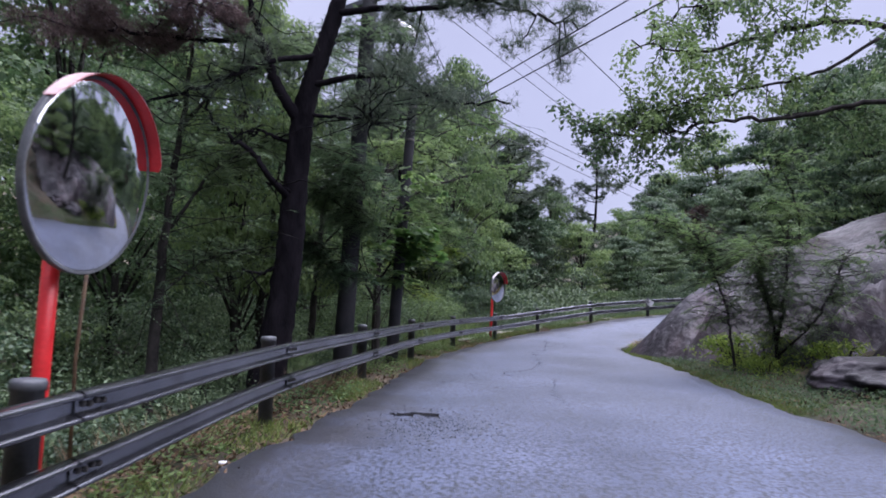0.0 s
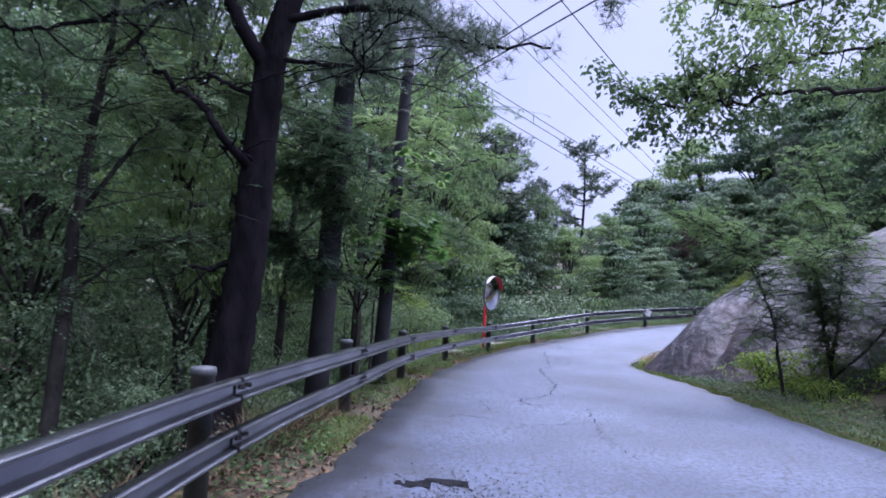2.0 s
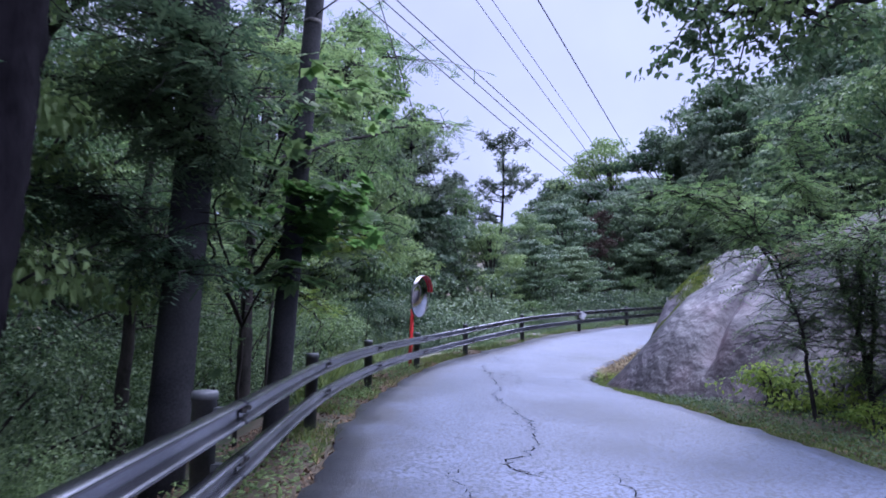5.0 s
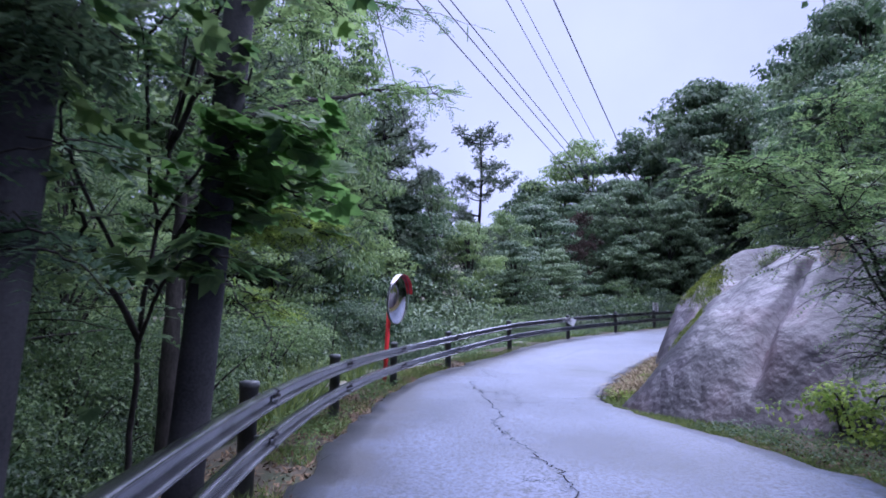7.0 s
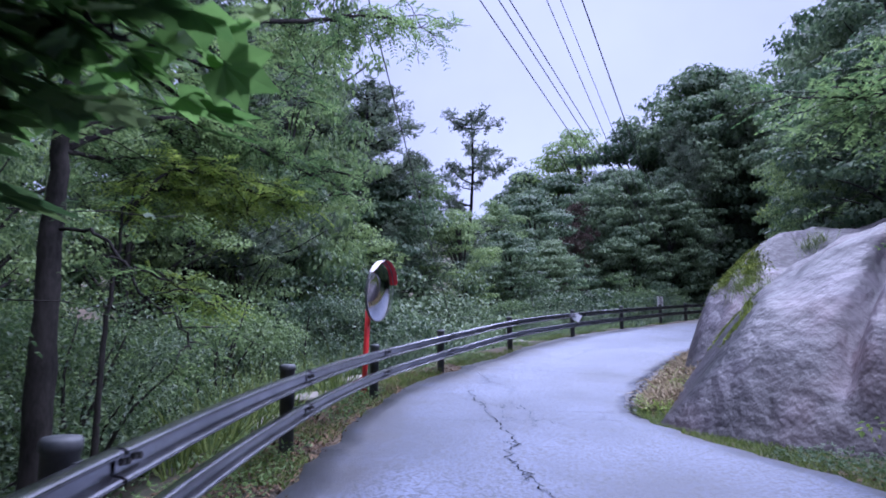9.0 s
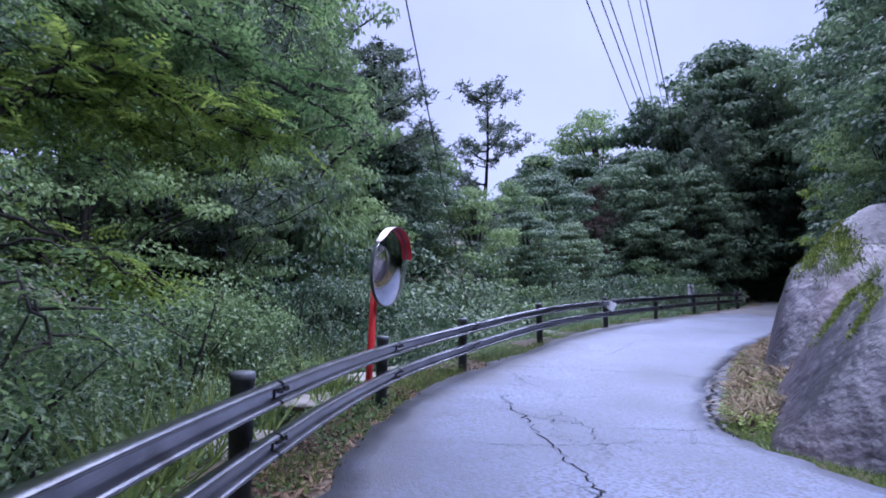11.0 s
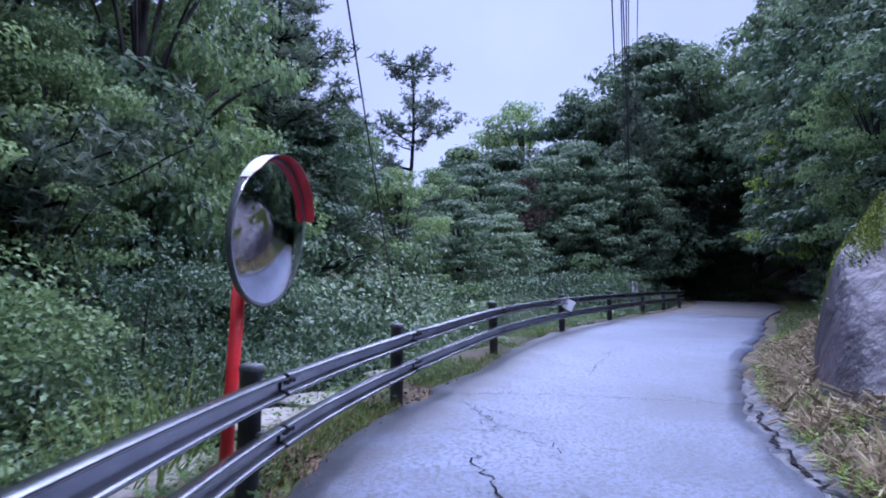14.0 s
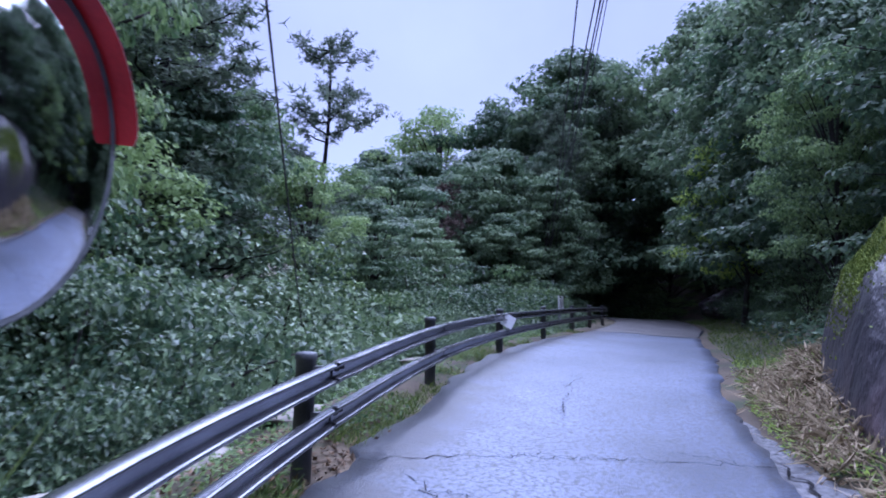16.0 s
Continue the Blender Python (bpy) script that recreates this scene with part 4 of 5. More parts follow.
PROTO = {
    "B": (tagged(build_broad_tree(1, 9.0, 2.6, 100, 0.8, 165, 0.15, LEAF), "leafy green broadleaf tree in the forest", "tree", "forest trees"), 9.4),
    "C": (tagged(build_broad_tree(5, 9.0, 3.0, 105, 0.8, 160, 0.15, LEAF), "spreading green broadleaf tree in the forest", "tree", "forest trees"), 9.4),
    "D": (tagged(build_broad_tree(2, 9.0, 3.1, 135, 0.85, 170, 0.15, LEAF_DARK, low=0.15, plain=True), "dark green broadleaf tree in the forest", "tree", "forest trees"), 9.4),
    "E": (tagged(build_broad_tree(6, 9.0, 2.7, 125, 0.85, 175, 0.15, LEAF_DARK, low=0.15, plain=True), "dense dark green broadleaf tree in the forest", "tree", "forest trees"), 9.4),
    "H": (tagged(build_broad_tree(7, 9.0, 3.2, 120, 0.8, 215, 0.11, LEAF, low=0.08), "green broadleaf tree clothed in leaves to the ground", "tree", "forest trees"), 9.4),
    "P": (tagged(build_conifer(3, 12.0, 2.6, 16, NEEDLE, sparse=0.9, blade=0.034), "dark green pine tree in the forest", "tree", "forest pines"), 12.0),
    "Q": (tagged(build_conifer(8, 12.0, 2.7, 10, NEEDLE, 0.35, sparse=1.1, blade=0.032), "slender sparse pine tree standing above the wood", "tree", "forest pines"), 12.0),
    "G": (tagged(build_broad_tree(4, 7.0, 2.4, 70, 0.75, 100, 0.17, LEAF_BRIGHT), "fresh yellow-green broadleaf tree", "tree", "forest trees"), 7.4),
    "R": (tagged(build_conifer(9, 10.0, 2.4, 16, RUSSET, 0.1, sparse=1.2), "russet brown conifer at the edge of the wood", "tree", "forest pines"), 10.0),
    "k": (tagged(build_bush(11, 1.9, 2.2, 66, 185, 0.052, LEAF_GREY), "grey-green bramble thicket on the bank", "bush", "roadside thickets"), 2.4),
    "m": (tagged(build_bush(12, 1.6, 2.4, 62, 180, 0.05, LEAF_BANK), "green leafy thicket behind the guardrail", "bush", "roadside thickets"), 2.6),
    "u": (tagged(build_bush(14, 1.9, 2.2, 56, 125, 0.085, LEAF_GREY), "grey-green bramble thicket far along the bank", "bush", "roadside thickets"), 2.4),
    "v": (tagged(build_bush(15, 1.6, 2.4, 56, 125, 0.082, LEAF_BANK), "green leafy thicket far along the bank", "bush", "roadside thickets"), 2.6),
    "n": (tagged(build_bush(13, 1.0, 0.9, 46, 50, 0.075, LEAF_BRIGHT), "low bright green bush beside the road", "bush", "roadside bushes"), 1.0),
}
USED = set()


def tree(kind, x, y, top, turn=0.0, wide=1.0):
    ob, h = PROTO[kind]
    z = float(ground_z(x, y)) - 0.15
    s = max(0.2, (top - z) / h)
    m = Matrix.Translation((x, y, z)) @ Matrix.Rotation(turn, 4, "Z") @ Matrix.Diagonal((s * wide, s * wide, s, 1))
    if kind in USED:
        return copy_thing(ob, m @ Matrix.Diagonal((*(1 / k for k in ob.scale), 1)))
    USED.add(kind)
    ob.matrix_basis = m
    return ob


rng = np.random.default_rng(77)
# trees at negative y are unseen, added for mirror reflections and bounced light
WOOD = (
    # outside of the bend, behind the rail
    "H -8.5 9.5 6.2 1|H -8.5 5.5 3.2 0.9|H -11 14 8 1|H -10 3 5 1|H -6.8 13 6.5 0.9|C -9 16 11 1|H -5.5 18 7 1|H -5 22.5 6.5 1|H -3 26 7 1|D -1 30 7.5 1|C 1.5 33 7.5 1|E 4.5 36 8 1|B 8 39 7.5 1|D 11.5 41.5 7 1|E 15 44 7 1"
    "|P -8 27 13 1|P -4 33 12.5 1|D 0 38 12 1|P 4.8 42 13.8 1|P 7.4 44.8 11.7 1|Q 10 43.8 14.2 1|B 13 48 10 1|D 16.5 50 11 1|R 20.5 52.5 11 1|D 19 58 13 1|D 24 62 16 1|B 28.4 68 22.3 1|E 24 70 18 1"
    "|C -12 22 13 1|D -13 30 15 1|D -9 36 15 1|H -13.5 12 9 1|D -5 44 14 1|B 3 50 13 1|H -15 8 10 1|C -17 3 11 1|H -18 15 12 1|D -7 -5 10 1|B -6.5 -12 10 1"
    # round the dark end of the lane
    "|D 34 57 22 0.7|P 31 54.5 18.5 1|D 28.5 53 14.5 0.7|D 39 57.5 25.5 0.9|E 32.5 54.5 17 0.7|P 36.5 56.5 22 1|E 38 62 24 1|D 33 64 22 1|D 46 60 24 1|E 26 56 15 1|E 41.5 60 22 1|v 37 55.5 6 1.4|v 40 54.5 6 1.4|u 38.5 56 5.5 1.4|P 29.2 52.2 16 1|D 29.8 37.2 18.5 1|E 34.5 40.8 22.5 0.95|C 0 34 14.5 0.65|B 3.0 39 13 0.6|P 3.4 37 12.6 1.6|C 6.6 40.5 10 0.7|H -3.8 20.3 5.6 0.7|H -0.8 27.8 6.5 0.8|B -3.6 11.8 8.2 0.6|B -3 31 14.5 0.8|H -6.5 25.5 10 0.8|P -1.8 27 15 1|C 0.6 30.5 14.5 0.55|D 22.5 29.6 16.5 0.9|E 25.8 33.0 18.5 0.9|E 27.6 50.5 12.5 0.7|D 24.8 52.5 14 0.9|D 36 59 26 0.9|P 1.6 36 14 1|E 23 49.5 9 1|E 45 54 20 1|H 35.5 57.5 12 1|H 38.5 56 12 1.1|H 42 54.5 12 1.1|H 32.5 57 11 1|H 45 52 11 1"
    # slope on the inside of the bend
    "|D 42 49 25 1|E 39.5 48 26 0.85|E 37 44.5 18 1|D 32 40 16.5 1|E 27 35.3 17 1|D 23.5 32 13.5 1|E 20 28.5 12 1|D 37 38 20 1|E 31 33 18 1|D 26 28 16.5 1|E 21 23.5 14 1|D 16.5 24.5 10.5 1|C 15.5 20 11 1|D 19 18 13.5 1|E 13 16.5 9.0 0.9|D 16.5 13 12.5 1|C 12.5 11 9.5 0.9|D 13 5 11 1|C 9.5 5.5 8.5 0.9|E 11 -2 10 1|C 8.5 -8 9 1|E 44 40 24 1"
    "|G 25.6 36.4 11 0.8|B 17 28 9 0.8|m 25 50 5.2 1|D 47 50 22 1"
)
for item in WOOD.split("|"):
    kind, x, y, top, wide = item.split()
    tree(kind, float(x), float(y), float(top), rng.uniform(0, 6.28), float(wide))
# the thicket along the bank behind the rail, and under the trees
for i, q in enumerate(np.linspace(40, 225, 80)):
    e = EDGE_L[int(q)]
    d = unit(EDGE_L[int(q) + 1] - EDGE_L[int(q)])
    if i % 3 == 0 and (11.5 < e[1] < 29.5 or e[1] < 9.0):
        continue
    if i % 3 == 1 and 6.5 < e[1] < 11.0:
        continue
    off = (1.9, 3.6, 5.6)[i % 3] + rng.uniform(-0.3, 0.5)
    x, y = e[0] - d[1] * off, e[1] + d[0] * off
    up = (0.55, 1.7, 2.9)[i % 3] * rng.uniform(0.4, 1.65 if q > 110 else 1.15)
    top = min(float(road_z(x, y)) + up, float(ground_z(x, y)) + (3.4 if q < 150 else 4.4))
    tree(rng.choice(list("kkm") if q < 150 else list("uuv")), x, y, top, rng.uniform(0, 6.28), rng.uniform(0.8, 1.1))
for x, y, top, kind in ((22.5, 46.8, 4.7, "k"), (20.6, 44.8, 3.8, "k"), (24.0, 47.5, 4.6, "m"), (19.0, 43.5, 3.9, "m"), (7.05, 15.9, 1.25, "n"), (7.7, 15.3, 1.3, "n"), (8.1, 14.2, 1.5, "m"), (7.9, 12.9, 1.2, "n"), (6.7, 13.6, 0.75, "n"), (14.2, 25.6, 3.6, "m"), (19.5, 29.9, 4.4, "m"), (24.0, 33.0, 5.0, "v"), (28.5, 36.8, 5.4, "u"), (33.0, 41.0, 5.8, "u")):
    tree(kind, x, y, top, rng.uniform(0, 6.28), 1.0)


# ---- the old pine beside the rail ----
def build_old_pine():
    rng = np.random.default_rng(21)
    t = new("old_pine_tree")
    tagged(t, "old leaning pine with thick bark coloured dark as in shade and crooked dead limbs", "tree")
    gz = float(ground_z(-2.6, 9.84)) - 0.3
    t.matrix_basis = pose(-2.6, 9.84, gz)
    o = np.array([-2.6, 9.84, gz])
    trunk = smooth_path([(-2.66, 9.84, gz), (-2.62, 9.84, 0.3), (-2.47, 9.84, 1.3), (-2.36, 9.84, 2.3), (-2.33, 9.84, 3.1), (-2.28, 9.84, 4.0), (-2.2, 9.84, 4.67), (-1.98, 9.84, 5.5), (-1.74, 9.84, 6.35), (-1.6, 9.9, 7.6), (-1.7, 10.0, 9.4)], 10)
    g = Geo()
    r = np.interp(trunk[:, 2], [gz, 0.4, 1.5, 4, 5, 7, 9.5], [0.36, 0.27, 0.205, 0.18, 0.145, 0.10, 0.05])
    g.tube(trunk - o, r, 28, 0.07, rng)
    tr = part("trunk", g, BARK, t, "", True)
    limbs = [
        ([(-2.26, 9.8, 4.3), (-2.61, 9.6, 4.85), (-2.81, 9.6, 5.39), (-3.0, 9.6, 5.84), (-3.2, 9.5, 6.6), (-3.3, 9.4, 7.6)], 0.10, 0.8),
        ([(-2.33, 9.8, 3.05), (-2.62, 9.4, 3.39), (-2.84, 9.4, 3.69), (-3.28, 9.4, 4.02), (-3.55, 9.3, 4.37), (-3.5, 9.2, 5.0)], 0.055, 0.0),
        ([(-2.2, 9.8, 4.9), (-1.31, 9.6, 5.01), (-0.62, 9.5, 4.93), (-0.27, 9.4, 4.67), (0.08, 9.4, 4.54), (0.95, 9.3, 4.5)], 0.055, 0.9),
        ([(-1.75, 9.8, 6.1), (-1.02, 9.8, 6.2), (-0.3, 9.7, 6.15), (0.51, 9.6, 6.27), (1.3, 9.5, 6.0), (2.0, 9.4, 5.75)], 0.06, 1.5),
        ([(-2.0, 9.8, 5.4), (-2.74, 9.4, 5.12), (-3.32, 9.2, 4.76), (-4.14, 9.0, 4.36), (-4.9, 8.8, 4.2)], 0.05, 0.35),
        ([(-2.9, 9.6, 5.6), (-3.6, 9.2, 5.35), (-4.4, 8.8, 5.3), (-5.2, 8.5, 5.2)], 0.05, 1.6),
        ([(-2.8, 9.6, 5.4), (-3.3, 9.0, 5.6), (-4.0, 8.4, 5.9), (-4.6, 8.0, 6.1)], 0.04, 1.3),
        ([(-1.7, 9.9, 6.9), (-0.8, 9.4, 7.2), (0.3, 9.0, 7.0), (1.2, 8.8, 6.7)], 0.045, 1.4),
        ([(-1.65, 9.9, 7.6), (-2.6, 9.6, 8.0), (-3.6, 9.2, 8.0)], 0.045, 1.3),
        ([(-2.3, 9.84, 3.95), (-2.6, 9.7, 4.05), (-2.85, 9.6, 4.12), (-3.0, 9.6, 4.0)], 0.035, 0.0),
        ([(-2.33, 9.7, 3.2), (-2.55, 9.6, 3.3), (-2.7, 9.5, 3.28)], 0.03, 0.0),
        ([(-2.2, 9.8, 4.45), (-1.6, 9.8, 4.4), (-1.1, 9.8, 4.45), (-0.8, 9.7, 4.6)], 0.03, 0.2),
        ([(-2.36, 9.8, 2.1), (-2.75, 9.7, 1.95), (-3.0, 9.6, 2.0)], 0.035, 0.0),
        ([(-1.0, 9.6, 5.0), (-1.25, 9.5, 4.5), (-1.1, 9.4, 4.1)], 0.025, 0.1),
    ]
    for k, (pts, r0, tufts) in enumerate(limbs):
        lp = limb_path(rng, pts, 0.035, 8)
        g = Geo()
        g.tube(lp - o, np.linspace(r0, 0.014, len(lp)), 9, 0.06, rng)
        ends = []
        for w in rng.uniform(0.3, 1.0, 17 if tufts else 4):
            a = along_path(lp, w)
            b = a + rng.normal(0, 1, 3) * np.array([0.5, 0.5, 0.26]) * (0.6 + 0.5 * w)
            tw = limb_path(rng, [a, (a + b) / 2 + rng.normal(0, 0.06, 3), b], 0.02, 5)
            g.tube(tw - o, np.linspace(0.014, 0.005, len(tw)), 5)
            ends.append(tw)
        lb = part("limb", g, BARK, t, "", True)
        if tufts:
            n = Geo()
            for tw in ends + [lp[len(lp) // 2:]]:
                q = int(44 * tufts)
                c = along_path(tw, rng.uniform(0.3, 1.05, q)) + rng.normal(0, 1, (q, 3)) * np.array([0.12, 0.12, 0.08])
                base = np.repeat(c - o, 14, 0)
                tip = base + unit(rng.normal(size=(len(base), 3)) + np.array([0, 0, 0.5])) * rng.uniform(0.09, 0.19, len(base))[:, None]
                n.blades(base, tip, 0.007, rng)
            part("needles", n, NEEDLE_DRY if k in (5, 6) else NEEDLE, lb)
    return t


build_old_pine()


# ---- the oak whose limbs reach over the road ----
def build_oak():
    rng = np.random.default_rng(31)
    t = new("oak_tree")
    tagged(t, "oak on the bank with leafy limbs reaching over the road", "tree")
    o = np.array([10.6, 11.6, float(ground_z(10.6, 11.6)) - 0.4])
    t.matrix_basis = pose(*o)
    g = Geo()
    trunk = smooth_path([o, (10.5, 11.7, o[2] + 1.5), (10.2, 11.9, 5.0), (9.9, 12.0, 7.5), (9.6, 12.0, 10.5)], 6)
    g.tube(trunk - o, np.linspace(0.24, 0.06, len(trunk)), 14, 0.05, rng)
    part("trunk", g, BARK2, t, "", True)
    limbs = [
        ([(10.2, 11.9, 5.0), (8.04, 11.5, 5.42), (6.5, 11.5, 5.12), (5.05, 11.5, 4.99), (3.9, 11.5, 4.75), (2.7, 11.5, 4.7)], 0.06, 0.6),
        ([(10.0, 12.0, 6.0), (8.1, 11.6, 6.9), (6.4, 11.5, 6.8), (4.8, 11.5, 6.3), (3.3, 11.4, 6.4)], 0.07, 0.3),
        ([(9.9, 12.0, 7.4), (8, 12.4, 8.2), (6, 12.7, 8.0), (4.2, 13, 7.5)], 0.06, 0.25),
        ([(9.9, 12.0, 7.0), (8, 11, 7.9), (6, 10.3, 7.7), (4.2, 9.8, 7.6)], 0.06, 0.25),
        ([(8.1, 11.6, 6.7), (6.9, 11.7, 6.0), (5.4, 11.6, 5.6), (4.2, 11.5, 5.3), (3.4, 11.4, 4.7)], 0.035, 0.25),
        ([(10.2, 12.1, 4.6), (8.4, 12.6, 5.6), (6.8, 12.9, 5.6)], 0.05, 0.3),
    ]
    for pts, r0, first in limbs:
        lp = limb_path(rng, pts, 0.05, 8)
        g, n = Geo(), Geo()
        g.tube(lp - o, np.linspace(r0, 0.012, len(lp)), 8, 0.05, rng)
        for w in rng.uniform(first, 1.0, 44) ** 0.85:
            a = along_path(lp, w)
            b = a + rng.normal(0, 1, 3) * np.array([0.42, 0.42, 0.42])
            tw = limb_path(rng, [a, (a + b) / 2 + rng.normal(0, 0.06, 3), b], 0.02, 5)
            g.tube(tw - o, np.linspace(0.012, 0.004, len(tw)), 4)
            for s in (0.5, 0.75, 1.0):
                leaf_puff(n, rng, along_path(tw, s) - o, 0.2, 17, 0.095, 0.7, -0.2)
        lb = part("limb", g, BARK2, t, "", True)
        part("leaves", n, LEAF, lb)


build_oak()


# ---- locust trees with feathered leaves ----
def build_locust(x, y, stems, seed, mat, label, leaf_len, per_twig, name="locust_tree"):
    rng = np.random.default_rng(seed)
    t = new(name)
    tagged(t, label, "tree", "locust trees")
    o = np.array([x, y, float(ground_z(x, y)) - 0.25])
    t.matrix_basis = pose(*o)
    for pts, r0, twigs, spread, first in stems:
        lp = limb_path(rng, pts, 0.03, 8)
        g, n = Geo(), Geo()
        g.tube(lp - o, np.linspace(r0, 0.008, len(lp)), 10, 0.05, rng)
        for w in rng.uniform(first, 1.0, twigs):
            a = along_path(lp, w)
            b = a + rng.normal(0, 1, 3) * np.array([spread, spread, spread * 0.45]) - np.array([0, 0, 0.1])
            tw = limb_path(rng, [a, (a + b) / 2 + np.array([0, 0, 0.08]), b], 0.02, 5)
            g.tube(tw - o, np.linspace(0.009, 0.003, len(tw)), 4)
            base = along_path(tw, rng.uniform(0.15, 1.0, per_twig)) - o
            dr = unit(rng.normal(size=(per_twig, 3)) * np.array([1, 1, 0.35]) + unit(b - a) * 0.5)
            fronds(n, rng, base, dr, leaf_len * rng.uniform(0.7, 1.2, per_twig), 6, leaf_len * 0.24)
        lb = part("limb", g, BARK2, t, "", True)
        if twigs:
            part("leaves", n, mat, lb)
    return t


build_locust(-1.77, 17.3, [
    ([(-1.77, 17.3, -0.6), (-1.78, 17.3, 1.64), (-1.75, 17.3, 3.13), (-1.7, 17.3, 4.3), (-1.5, 17.4, 6.2), (-1.2, 17.5, 8.0)], 0.13, 30, 0.7, 0.45),
    ([(-1.75, 17.3, 3.3), (-1.1, 17.9, 3.85), (-0.4, 18.5, 3.9), (0.4, 19.1, 3.7), (1.25, 19.6, 3.45)], 0.035, 46, 0.34, 0.3),
    ([(-1.72, 17.3, 4.1), (-0.6, 17.9, 4.9), (0.5, 18.5, 5.4), (1.4, 19.0, 5.8), (2.2, 19.5, 5.9)], 0.04, 42, 0.5, 0.2),
    ([(-1.6, 17.3, 5.2), (-0.6, 17.8, 6.2), (0.5, 18.3, 6.9), (1.4, 18.8, 7.1)], 0.04, 34, 0.55, 0.2),
    ([(-1.7, 17.3, 3.8), (-2.4, 16.8, 4.3), (-3.1, 16.5, 4.4)], 0.03, 34, 0.5, 0.3),
    ([(-1.5, 17.4, 6.0), (-0.6, 18.6, 7.4), (0.3, 19.6, 8.0)], 0.03, 28, 0.6, 0.2),
    ([(-1.75, 17.3, 2.6), (-1.3, 17.0, 2.5), (-0.9, 16.9, 2.0), (-0.5, 16.9, 1.6)], 0.018, 10, 0.3, 0.4),
    ([(-1.7, 17.3, 3.9), (-1.3, 18.2, 4.4), (-0.7, 19.0, 4.3), (0.2, 19.8, 4.1)], 0.03, 34, 0.4, 0.3),
    ([(-1.72, 17.3, 4.2), (-1.0, 18.5, 5.0), (-0.3, 19.6, 5.2), (0.6, 20.6, 5.0)], 0.03, 26, 0.5, 0.3),
    ([(-1.7, 17.3, 3.5), (-1.3, 18.3, 4.0), (-0.9, 19.2, 3.9), (-0.4, 20.0, 3.7)], 0.025, 50, 0.4, 0.25),
    ([(-1.7, 17.3, 3.3), (-1.6, 18.5, 3.5), (-1.4, 19.6, 3.3), (-1.1, 20.6, 3.1)], 0.025, 46, 0.4, 0.25),
    ([(-1.7, 17.3, 4.4), (-1.7, 18.6, 4.9), (-1.5, 19.8, 4.9), (-1.2, 21.0, 4.6)], 0.025, 30, 0.5, 0.25),
], 41, LEAF_MID, "slim locust tree with light feathery leaves over the rail", 0.26, 8)
# low limbs of the locust above, on an added stem, with sunlight painted in
build_locust(-1.5, 17.9, [
    ([(-1.5, 17.9, -0.6), (-1.45, 17.9, 1.2), (-1.4, 17.9, 2.4), (-1.2, 18.0, 3.3)], 0.04, 6, 0.25, 0.7),
    ([(-1.3, 17.95, 2.9), (-0.9, 18.2, 3.4), (-0.2, 18.8, 3.35), (0.5, 19.3, 3.2)], 0.02, 46, 0.26, 0.25),
    ([(-1.35, 17.9, 2.7), (-1.1, 18.3, 3.2), (-0.6, 18.9, 3.2), (-0.1, 19.2, 3.05)], 0.02, 40, 0.26, 0.25),
    ([(-1.4, 17.9, 2.3), (-1.1, 18.0, 2.3), (-0.7, 18.3, 2.1), (-0.35, 18.6, 1.9)], 0.015, 14, 0.14, 0.45),
], 48, LEAF_BRIGHT, "low limbs of the slim locust, fronds coloured sunlit yellow-green, hanging over the rail", 0.26, 7, "sapling")
build_locust(-3.2, 15.6, [
    ([(-3.2, 15.6, -1.0), (-3.1, 15.6, 2.0), (-2.9, 15.5, 4.5), (-2.7, 15.4, 7.5)], 0.11, 90, 0.9, 0.3),
    ([(-3.0, 15.6, 3.0), (-2.2, 15.2, 3.6), (-1.5, 14.9, 3.6), (-0.9, 14.8, 3.3)], 0.03, 60, 0.45, 0.2),
    ([(-2.9, 15.5, 4.5), (-2.0, 15.2, 5.2), (-1.0, 15.0, 5.4), (-0.2, 14.9, 5.0)], 0.03, 60, 0.5, 0.2),
    ([(-3.1, 15.6, 2.2), (-2.4, 15.2, 2.5), (-1.8, 15.0, 2.3)], 0.025, 44, 0.45, 0.2),
], 42, LEAF, "green locust tree crowding the utility poles", 0.27, 7)
build_locust(-3.7, 12.9, [
    ([(-3.7, 12.9, -1.0), (-3.6, 12.9, 2.0), (-3.3, 12.8, 4.5), (-3.0, 12.6, 7.0)], 0.10, 60, 0.8, 0.3),
    ([(-3.5, 12.9, 2.8), (-2.7, 12.5, 3.6), (-1.9, 12.0, 3.8), (-1.2, 11.7, 3.5)], 0.03, 60, 0.45, 0.25),
    ([(-3.3, 12.8, 4.4), (-2.4, 12.3, 5.2), (-1.5, 11.9, 5.4), (-0.7, 11.8, 5.1)], 0.03, 70, 0.5, 0.25),
    ([(-3.5, 12.9, 2.2), (-2.9, 12.2, 2.7), (-2.2, 11.8, 2.6)], 0.025, 40, 0.45, 0.25),
    ([(-3.1, 12.7, 6.0), (-2.2, 12.4, 6.8), (-1.2, 12.2, 6.9)], 0.025, 50, 0.5, 0.25),
    ([(-3.3, 12.8, 4.0), (-2.4, 12.2, 3.7), (-1.8, 11.9, 3.3), (-1.4, 11.7, 2.9)], 0.03, 80, 0.33, 0.3),
    ([(-3.5, 12.9, 3.0), (-2.7, 12.4, 2.7), (-2.1, 12.0, 2.3), (-1.7, 11.8, 2.0)], 0.025, 60, 0.33, 0.3),
    ([(-3.2, 12.8, 4.8), (-2.4, 12.0, 4.5), (-1.8, 11.5, 4.0), (-1.4, 11.2, 3.6)], 0.025, 70, 0.35, 0.3),
], 46, LEAF_DARK, "dark green locust tree crowding the utility pole", 0.27, 7)
